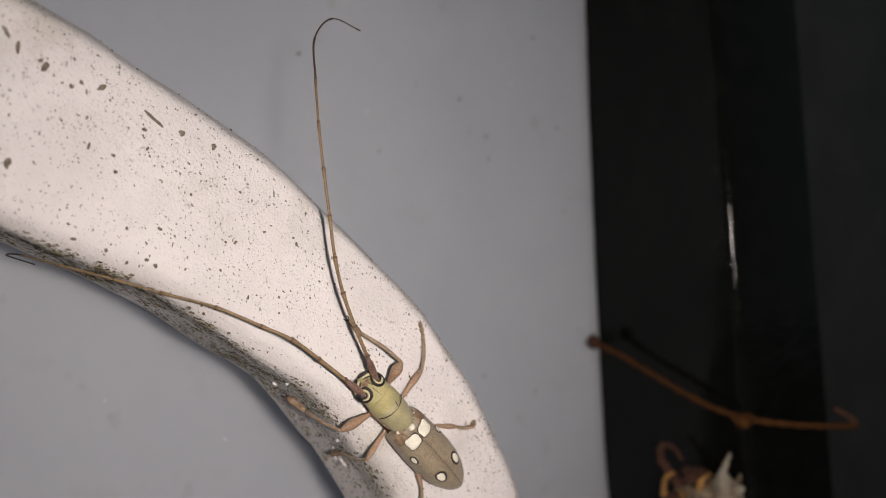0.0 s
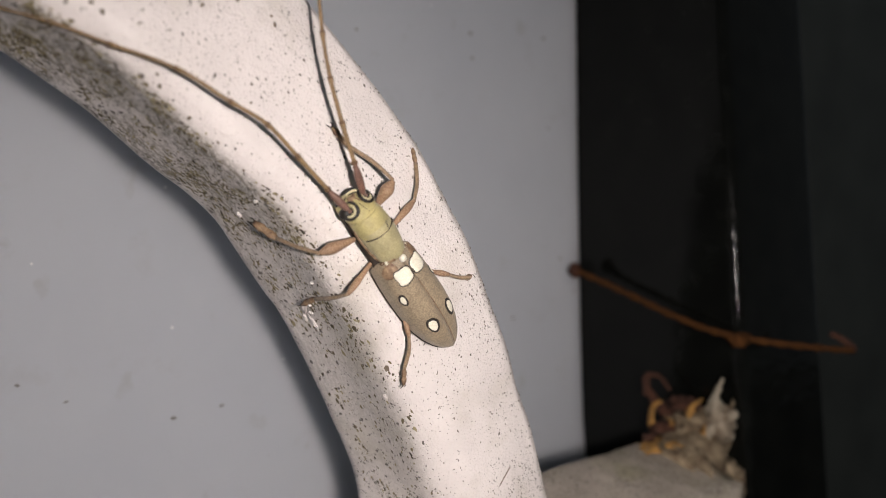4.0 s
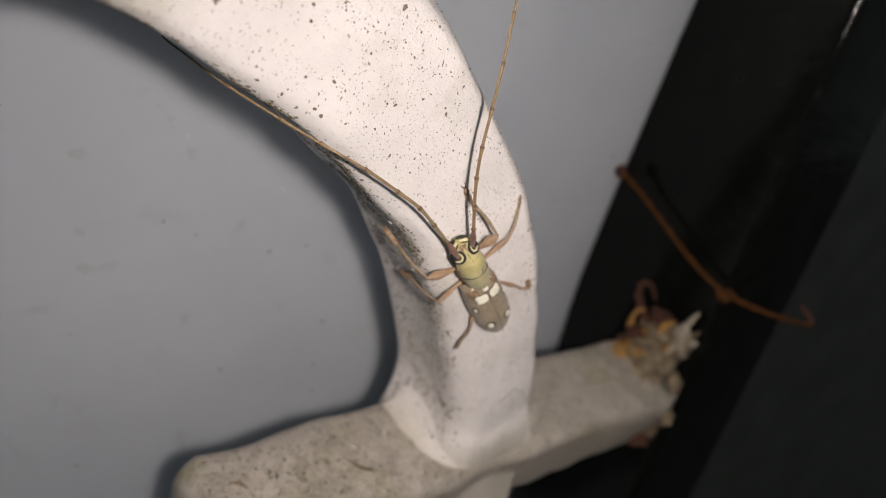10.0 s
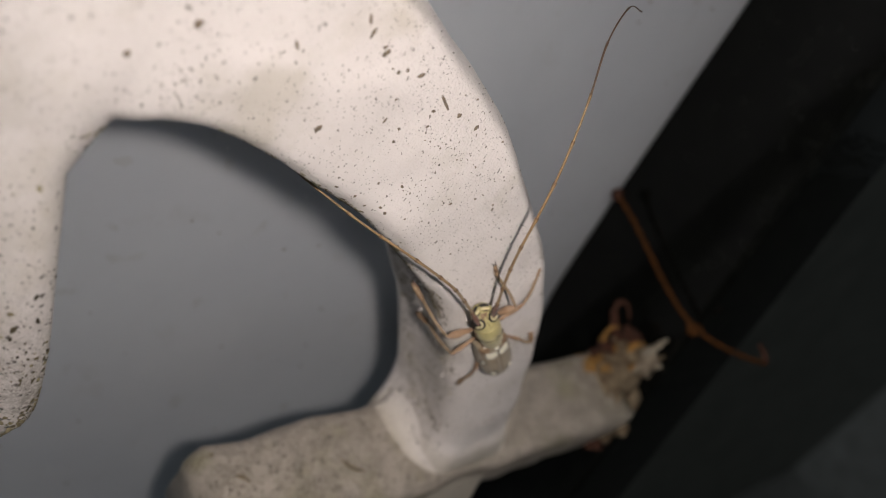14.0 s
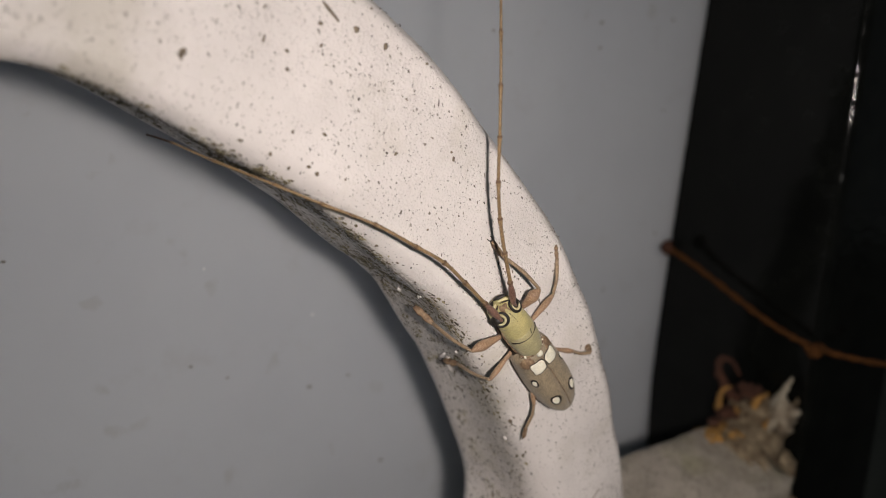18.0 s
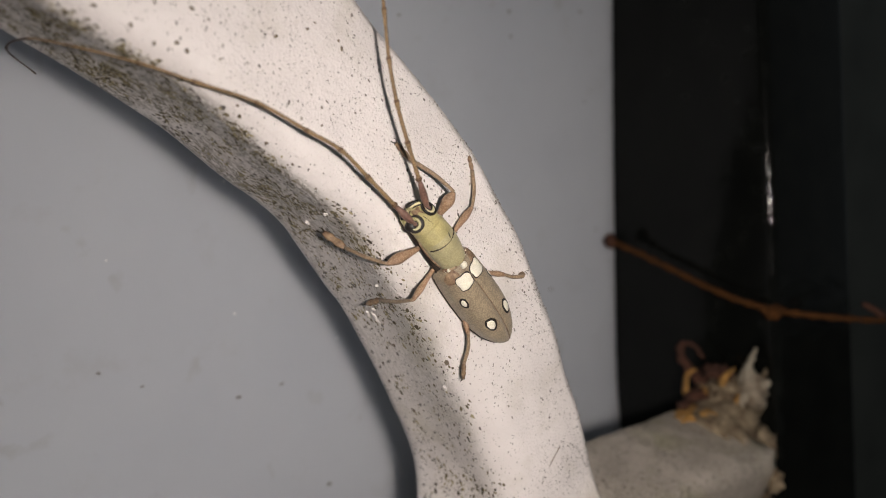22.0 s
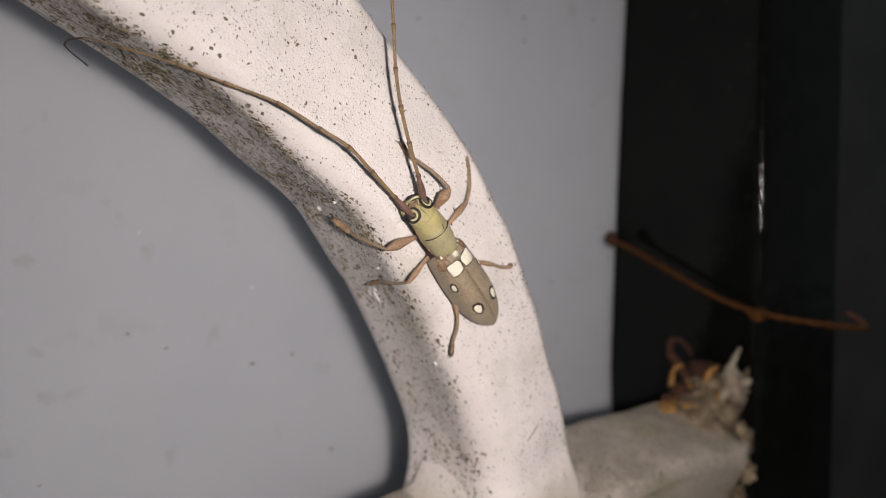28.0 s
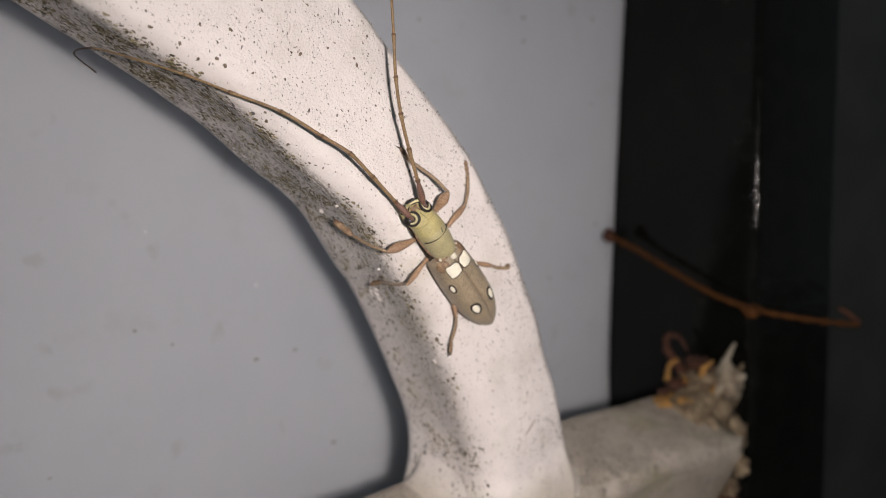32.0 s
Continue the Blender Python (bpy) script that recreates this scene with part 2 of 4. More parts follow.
def pole_paint():
    """Chipped black gloss over steel."""
    m, nt, bsdf = nodes_of("pole_paint")
    vec = coords(nt)
    base = ramp(nt, noise_of(nt, vec, 0.25, 5), (0.35, (0.0026, 0.0028, 0.0024)), (0.75, (0.006, 0.0065, 0.0055)))
    nt.links.new(base, bsdf.inputs["Base Color"])
    wear = ramp(nt, noise_of(nt, coords(nt, (300, 300, 900)), 1.0, 4, 0.6), (0.42, (0.05,) * 3), (0.66, (0.17,) * 3))
    nt.links.new(wear, bsdf.inputs["Roughness"])
    bsdf.inputs["Specular IOR Level"].default_value = 0.17
    bump(nt, bsdf, noise_of(nt, coords(nt, (400, 400, 700)), 1.0, 4), 0.35, 0.22)
    return m


def glowing(name, color, strength):
    m, nt, bsdf = nodes_of(name)
    bsdf.inputs["Base Color"].default_value = (*color, 1)
    bsdf.inputs["Emission Color"].default_value = (*color, 1)
    bsdf.inputs["Emission Strength"].default_value = strength
    return m


PAINT = white_paint("white_enamel", 1.0, (0.78, 0.73, 0.71))
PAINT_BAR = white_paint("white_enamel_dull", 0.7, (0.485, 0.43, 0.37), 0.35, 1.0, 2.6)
BOARD = board_paint()
POLE = pole_paint()
GRIT = grit_paint("clotted_grime", (0.045, 0.036, 0.024), (0.17, 0.14, 0.082), (0.38, 0.33, 0.20))
PITTED = grit_paint("pits", (0.065, 0.053, 0.042), (0.18, 0.155, 0.13), (0.38, 0.35, 0.31))
RUST = plain("rust", (0.090, 0.035, 0.009), 0.9, 0.5, 1.2, 0.8, 0.3, spec=0.15)
RUST_DARK = plain("dark_rust", (0.075, 0.026, 0.012), 0.9, 0.5, 1.0, 0.8, 0.25)
RUST_BRIGHT = plain("ochre_rust", (0.46, 0.24, 0.06), 0.9, 0.6, 0.7, 0.8, 0.3)
CRUST = plain("dirty_crust", (0.30, 0.235, 0.15), 0.85, 0.4, 0.6, 0.9, 0.4, dark=(0.07, 0.042, 0.022))
FLAKE = plain("paint_flake", (0.44, 0.395, 0.31), 0.75, 0.35, 0.32, 0.9, 0.5, dark=(0.13, 0.09, 0.055))
DARK_PANEL = plain("dark_green_panel", (0.13, 0.13, 0.11), 0.6, 0.35, 0.02, 0.2, 0.3)
GROUND = plain("concrete", (0.30, 0.29, 0.27), 0.9, 0.35, 0.02, 0.5, 1.0)
SPECK = plain("grit", (0.26, 0.205, 0.15), 0.9, 0.5, 2.0)
ELYTRA = downy("brown_down", (0.375, 0.305, 0.212), (0.24, 0.19, 0.13), 7.0)
OLIVE = downy("olive_down", (0.475, 0.42, 0.20), (0.38, 0.335, 0.15), 9.0)
OLIVE_PALE = downy("pale_olive_down", (0.47, 0.42, 0.245), (0.36, 0.325, 0.175), 8.0)
CREAM = downy("cream_spot", (0.93, 0.90, 0.79), (0.80, 0.76, 0.63), 9.0)
EYE_CREAM = downy("yellowish_ring", (0.82, 0.76, 0.52), (0.62, 0.55, 0.34), 9.0)
RIM = plain("black_rim", (0.020, 0.015, 0.011), 0.5, 0.3, 3.0)
EYE = plain("black_eye", (0.014, 0.011, 0.009), 0.5, 0.3, 3.0)
LEG = downy("tan_leg", (0.36, 0.265, 0.175), (0.20, 0.135, 0.082), 8.0)
FEMUR = downy("orange_femur", (0.40, 0.272, 0.175), (0.25, 0.145, 0.085), 8.0)
SCAPE = downy("purple_brown", (0.23, 0.125, 0.095), (0.13, 0.065, 0.048), 9.0)
UNDER = plain("dark_underside", (0.035, 0.023, 0.016), 0.6, 0.4, 2.0)
MOTTLE = plain("mottled_brown", (0.36, 0.25, 0.15), 0.6, 0.5, 2.6, 0.6, 0.08, dark=(0.11, 0.058, 0.036))
DENT = plain("dark_dent", (0.20, 0.155, 0.09), 0.9, 0.4, 1.0)
FEELER = downy("tan_feeler", (0.345, 0.235, 0.12), (0.17, 0.105, 0.05), 9.0)
GLOW = glowing("torch_glow", TORCH_COLOR, TORCH_LIGHT)
JOINT = plain("brown_joint", (0.15, 0.085, 0.045), 0.55, 0.3, 3.0)
FEELER_DARK = plain("dark_feeler", (0.085, 0.05, 0.03), 0.5, 0.3, 3.0)


# ---- helpers for shapes, in millimetres ----
def part(name, bm, material, parent=None, label="", smooth=True):
    """Links a bmesh, given in millimetres, as one mesh object."""
    bmesh.ops.recalc_face_normals(bm, faces=bm.faces)
    me = bpy.data.meshes.new(name)
    for v in bm.verts:
        v.co *= MM
    bm.to_mesh(me)
    bm.free()
    me.materials.append(material)
    if smooth:
        me.polygons.foreach_set("use_smooth", [True] * len(me.polygons))
    ob = new(name, me)
    if parent:
        ob.parent = parent
    if label:
        tagged(ob, label)
    return ob


def thing(name, label, category, place=(0, 0, 0), kind="", group=""):
    e = new(name)
    e.empty_display_size = 0.005
    e.location = spot(place)
    return tagged(e, label, category, group, kind)


def loft(rings, closed=False, caps=True):
    """A skin over rings of equally many points."""
    bm = bmesh.new()
    vs = [[bm.verts.new(p) for p in ring] for ring in rings]
    n = len(rings[0])
    for a, b in zip(vs, vs[1:] + (vs[:1] if closed else [])):
        for i in range(n):
            bm.faces.new((a[i], a[(i + 1) % n], b[(i + 1) % n], b[i]))
    if caps and not closed:
        bm.faces.new(vs[0][::-1])
        bm.faces.new(vs[-1])
    return bm


def spline(points, steps):
    """Catmull-Rom through tuples of any length; steps pieces between two of them."""
    p = [np.array(q, float) for q in points]
    p = [2 * p[0] - p[1]] + p + [2 * p[-1] - p[-2]]
    out = []
    for a, b, c, d in zip(p, p[1:], p[2:], p[3:]):
        for k in range(steps):
            t = k / steps
            out.append(0.5 * (2 * b + (c - a) * t + (2 * a - 5 * b + 4 * c - d) * t * t + (3 * b - a - 3 * c + d) * t**3))
    out.append(p[-2])
    return out


def tube(points, radii, sides=10, flat=1.0, lump=0.0, seed=0):
    """A rod along points with a radius at each, oval by flat, with uneven skin."""
    rnd = random.Random(seed)
    pts = [Vector([float(c) for c in p]) for p in points]
    rings, side = [], None
    for i, p in enumerate(pts):
        ahead = (pts[min(i + 1, len(pts) - 1)] - pts[max(i - 1, 0)]).normalized()
        if side is None:
            side = ahead.orthogonal().normalized()
        side = (side - ahead * side.dot(ahead)).normalized()
        up = ahead.cross(side)
        r = float(radii[i])
        rings.append([p + r * (1 + rnd.uniform(-lump, lump)) * (math.cos(a) * side + flat * math.sin(a) * up)
                      for a in (2 * math.pi * k / sides for k in range(sides))])
    return loft(rings)


def lump_ball(center, radii, seed=0, rough=0.25, subdiv=2, freq=1.2):
    bm = bmesh.new()
    bmesh.ops.create_icosphere(bm, subdivisions=subdiv, radius=1)
    for v in bm.verts:
        k = 1 + rough * noise.noise(v.co * freq + Vector((seed * 7.3, seed * 1.7, 0)))
        v.co = Vector((center[0] + v.co.x * radii[0] * k, center[1] + v.co.y * radii[1] * k, center[2] + v.co.z * radii[2] * k))
    return bm


def box(x0, x1, y0, y1, z0, z1, bevel=0.0, segments=2):
    bm = bmesh.new()
    bmesh.ops.create_cube(bm, size=1)
    for v in bm.verts:
        v.co = ((x0 + x1) / 2 + v.co.x * (x1 - x0), (y0 + y1) / 2 + v.co.y * (y1 - y0), (z0 + z1) / 2 + v.co.z * (z1 - z0))
    if bevel:
        bmesh.ops.bevel(bm, geom=bm.edges[:], offset=bevel, segments=segments, profile=0.6, affect="EDGES")
    return bm


# ---- setting ----
def setting():
    ground = part("ground", box(-6000, 6000, -6000, 6000, -1260, -1200), GROUND, smooth=False)
    ground.location = spot((0, 0, 0))
    tagged(ground, "bare grey concrete ground in the dark", "ground", kind="structure")
    board = part("wall_board", box(-900, 84, 36.2, 46, -1200, 900, 0.8), BOARD, smooth=False)
    board.location = spot((0, 0, 0))
    tagged(board, "pale grey milky plastic board with dirt specks", "board", kind="structure")
    panel = part("wall_dark", box(80, 1800, 190, 210, -1200, 900, 1.0), DARK_PANEL, smooth=False)
    panel.location = spot((0, 0, 0))
    tagged(panel, "dark green-grey panel in the shadow behind the pole", "wall", kind="structure")


# ---- the black pole and the wire round it ----
def black_pole():
    t = thing("post", "square black gloss-painted steel post beside the pale board, leaned to fit the view", "post", (66, 5, 0))
    corners = [Vector((0.2, 0.2)), Vector((21.4, -1.6)), Vector((25.0, 30.0)), Vector((2.0, 34.0))]
    outline = []
    for i, c in enumerate(corners):
        before, after = (corners[i - 1] - c).normalized(), (corners[(i + 1) % 4] - c).normalized()
        for k in range(9):
            q = k / 8
            outline.append((c + before * 1.5 * (1 - q) ** 2 + after * 1.5 * q**2, k))
    rings = []
    for z in [-1200] + [-160 + 1.5 * k for k in range(214)] + [900]:
        # lean and twist set so edges and highlight fit the camera's view
        lean = z + 20
        dent = 0.085 * noise.noise(Vector((3, 1, z * 0.33))) + 0.02 * noise.noise(Vector((9, 1, z * 1.1)))
        rings.append([(p.x + (0.0964 - 0.066 * max(0.0, p.y) / 34) * lean + dent + 0.07 * noise.noise(Vector((p.x * 0.3, p.y * 0.3, z * 0.09))), p.y + 0.0933 * lean + dent + 0.07 * noise.noise(Vector((p.y * 0.3, 7, z * 0.09))), z) for p, k in outline])
    part("tube", loft(rings), POLE, t)


def rusty_wire():
    t = thing("wire", "thin rusty iron wire bent round the black pole", "wire")
    pts = spline([(63.7, 33.4, -14.1), (64.6, 28.5, -15.8), (64.4, 22.0, -17.8), (63.9, 15.0, -19.8), (63.9, 9.5, -21.2), (64.6, 4.9, -22.0),
                  (68.0, 1.0, -23.0), (73.5, -2.2, -24.3), (79.8, -4.6, -25.6)], 8)
    part("strand", tube(pts, [0.48 + 0.09 * math.sin(i * 1.7) for i in range(len(pts))], 10, 1, 0.12, 3), RUST, t)
    hook = spline([(79.8, -4.6, -25.6), (80.5, -4.2, -25.2), (80.4, -2.8, -24.2), (79.6, -1.6, -23.4)], 6)
    part("hook", tube(hook, [0.60 - 0.012 * i for i in range(len(hook))], 10, 1, 0.10, 4), RUST_DARK, t)
    part("knot", lump_ball((63.7, 33.6, -14.1), (1.3, 1.2, 1.3), 2, 0.35), RUST_DARK, t, "dark rusted wire end")
    part("rust_lump", lump_ball((64.6, 4.6, -22.4), (1.7, 1.5, 1.0), 5, 0.5, 3, 2.2), RUST, t, "crusty rust lump on the wire")


# ---- the white scroll bracket ----
def profile(table, f):
    for (a, *va), (b, *vb) in zip(table, table[1:]):
        if f <= b:
            k = (f - a) / (b - a)
            k = max(0.0, k)
            return [x + (y - x) * k for x, y in zip(va, vb)]
    return list(table[-1][1:])


# the arch from its foot to its crown: outer rim at the face, inner rim at the back (x, z)
OUTER = [(23.4, -51.4), (21.4, -35.5), (20.2, -30), (19.1, -25), (14.8, -11.4), (11.9, -4.3), (8.6, 2.5), (4.8, 9.1), (-4.9, 20.9), (-10.4, 26.5), (-23.6, 36.3), (-32.8, 41.2), (-44, 44.8), (-66, 46.1)]
INNER = [(2.6, -51.4), (4.2, -37), (5.6, -31), (4.8, -24.8), (-0.6, -10.8), (-3.6, -5.5), (-7.3, 0.6), (-11.6, 4.9), (-19.6, 12.4), (-24.5, 15.9), (-32.7, 21.6), (-38.6, 24.0), (-43.2, 24.2), (-66, 24.0)]
# along the same stations: outer rim's depth, face, how far the flank leans, roundness of its corner
DEPTHS = [(0, 3.0, -0.2, 2.4, 4.0), (1, 2.0, -0.2, 2.0, 4.8), (2, 1.6, 0.8, 1.6, 4.4), (3, 1.6, 0.8, 1.2, 4.0), (5, 1.6, 0.8, 0.9, 3.4), (6, 2.2, 1.0, 0.9, 3.2), (8, 4.2, 2.1, 1.0, 2.6), (9, 5.2, 2.7, 0.8, 2.2),
          (11, 5.4, 2.5, 0.5, 2.0), (12, 5.2, 2.4, 0.5, 2.0), (13, 5.2, 2.4, 0.5, 2.0)]
BACK = 15.0


def stations():
    return [(ox, oz, ix, iz, *profile(DEPTHS, i)) for i, ((ox, oz), (ix, iz)) in enumerate(zip(OUTER, INNER))]


GRIME = [(0, 0.30), (2, 0.45), (3.5, 0.55), (5, 0.62), (6.5, 0.95), (9, 1.0), (10, 0.85), (11, 0.3), (13, 0.0)]
N_FACE, N_BEND, N_FLANK = 34, 12, 14


def section(st, along):
    """Outline of the bar at one station, from the outer rim over the face, round the corner, along the flank and over the back; and how grimy each point is."""
    ox, oz, ix, iz, oy, fy, lean, bend = st
    outer, inner = Vector((ox, oz)), Vector((ix, iz))
    way = (inner - outer).normalized()
    corner = inner - way * lean
    wide = (corner - outer).length
    foul = profile(GRIME, along)[0]
    pts, dirt = [], []

    def put(q, y, d):
        pts.append((q.x, y, q.y))
        dirt.append(d * foul)

    for k in range(N_FACE):
        u = k / N_FACE * (wide - bend)
        v = u / wide
        y = fy + 0.3 * abs(v - 0.38) * 2.0
        if v < 0.10:
            y += (oy - fy) * (1 - v / 0.10) ** 2
        put(outer + way * u, y, 0.0)
    low = fy + 0.3 * abs((wide - bend) / wide - 0.38) * 2.0
    for k in range(N_BEND):
        a = math.pi / 2 * k / N_BEND
        put(outer + way * (wide - bend + bend * math.sin(a)), low + bend * (1 - math.cos(a)), max(0.0, min(1.0, (a - 0.75) / 0.5)))
    for k in range(N_FLANK):
        q = k / (N_FLANK - 1)
        dish = 0.35 * math.sin(math.pi * q)
        put(corner.lerp(inner, q) - way * dish, low + bend + (BACK - 0.8 - low - bend) * q, 1.0)
    for v, y in ((0.99, BACK), (0.85, BACK + 0.3), (0.5, BACK + 0.5), (0.15, BACK), (0.04, BACK - 0.8), (0.0, BACK - 3.0), (-0.012, (BACK + oy) / 2), (-0.01, oy + 1.2)):
        put(outer.lerp(inner, v), y, 0.7 if v > 0.8 else 0.1)
    return pts, dirt


def fleck(bm, p, along, aside, outwards, big, rnd):
    """One low, ragged clot of dirt that lies on a surface at p."""
    out = along.cross(aside).normalized()
    if out.dot(outwards) < 0:
        out = -out
    long, turn = rnd.uniform(1.0, 2.2), rnd.uniform(-0.5, 0.5)
    along, aside = along * math.cos(turn) + aside * math.sin(turn), aside * math.cos(turn) - along * math.sin(turn)
    rim = [bm.verts.new(p + (along * math.cos(w) * long + aside * math.sin(w)) * big * rnd.uniform(0.6, 1.2) - out * 0.02) for w in (2 * math.pi * k / 7 for k in range(7))]
    mid = bm.verts.new(p + out * rnd.uniform(0.03, 0.35 * big + 0.04))
    for k in range(7):
        bm.faces.new((rim[k], rim[(k + 1) % 7], mid))


def add_grime(ob, values, flow=None, aged=None):
    """How foul the paint is, the direction in which dirt ran over it, and how yellowed it is, point by point."""
    a = ob.data.attributes.new("grime", "FLOAT", "POINT")
    a.data.foreach_set("value", values)
    a = ob.data.attributes.new("flow", "FLOAT_VECTOR", "POINT")
    for i, v in enumerate(ob.data.vertices):
        a.data[i].vector = flow[i] if flow else v.co / MM
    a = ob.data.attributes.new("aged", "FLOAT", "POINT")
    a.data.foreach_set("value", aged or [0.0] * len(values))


def wobble(p, k):
    v = Vector(p)
    d = noise.noise_vector(v * 0.16) * 0.22 + noise.noise_vector(v * 0.55) * 0.06
    return (p[0] + d.x * k, p[1] + d.y * k * 1.7, p[2] + d.z * k)


PITS = [(-26.2, 32.9, 0.45, 0.16, 10), (-24.7, 31.4, 0.4, 0.25, 40), (-21.0, 29.8, 0.35, 0.2, 60), (-17.4, 27.3, 0.95, 0.14, -42), (-15.3, 26.0, 0.25, 0.25, 0), (-12.8, 24.7, 0.32, 0.2, 10), (-22.5, 25.5, 0.3, 0.12, 20), (-28.0, 24.8, 0.24, 0.2, 0), (-6.8, 15.6, 0.2, 0.14, 0), (-38.6, 32.6, 0.3, 0.3, 0), (-42.5, 30.4, 0.28, 0.22, 30), (-26.8, 33.9, 0.5, 0.14, -20), (-28.2, 24.6, 0.35, 0.16, 0), (-31.8, 31.6, 0.4, 0.13, -30), (0.9, -12.2, 0.26, 0.22, 20), (0.6, -22.6, 0.4, 0.2, 30), (13.2, -25.5, 1.3, 0.07, 45), (-1.5, -12.1, 0.25, 0.25, 0)]


# chipped patches: x, z, spread, count
CHIPPED = [(-16, 25.5, 2.4, 40), (-10, 20, 2.4, 20), (-24, 31, 2.6, 20)]
# small pits on the face: x, z, radius
SMALL_PITS = [(1.8, -12.7, 0.28), (3.8, -20.4, 0.28), (4.3, -25.3, 0.26), (4.2, -22.0, 0.20), (1.2, -16.1, 0.28), (-0.6, -11.9, 0.19), (-0.8, -12.0, 0.24), (1.7, -19.2, 0.26), (3.1, -21.2, 0.19), (5.0, -28.6, 0.20), (4.4, -26.9, 0.19), (-0.1, -13.3, 0.19), (2.4, -19.8, 0.17), (-24.5, 18.6, 0.18), (-22.3, 17.4, 0.16), (-20.9, 16.2, 0.14), (-19.5, 16.2, 0.16), (-18.9, 15.6, 0.17), (-16.7, 15.0, 0.12), (-18.1, 18.5, 0.18), (-20.6, 18.9, 0.14), (-9.6, 17.1, 0.13), (-7.0, 16.2, 0.13), (-18.7, 12.7, 0.18), (-9.2, 9.8, 0.11), (-15.7, 11.7, 0.13), (-13.5, 8.8, 0.16), (-7.9, 2.3, 0.16), (-11.6, 7.0, 0.14), (-9.8, 4.9, 0.12)]
FLAKES = [(-8.1, 4.9, 2.5, 0.3, 0.16, 30), (-1.6, 10.1, -7.5, 0.85, 0.30, 10), (-0.6, 10.2, -9.1, 0.85, 0.22, -30), (-1.9, 8.9, -7.2, 0.35, 0.2, 50), (2.3, 4.0, -15.7, 0.32, 0.16, -30), (-3.2, 5.6, -4.7, 0.22, 0.12, 40), (-7.3, 9.6, 1.4, 0.3, 0.10, -35), (-1.3, 9.6, -8.0, 0.3, 0.14, 70), (-1.0, 11.0, -8.6, 0.4, 0.12, -10)]
DENTS = [((-6.0, 6.6, -35), (-2.3, 3.6, -35), 0.8), ((-20.6, 7.8, -35), (-18.8, 6.4, -35), -0.3), ((-22.8, 11.7, -35), (-22.5, 11.2, -35), 0.1)]


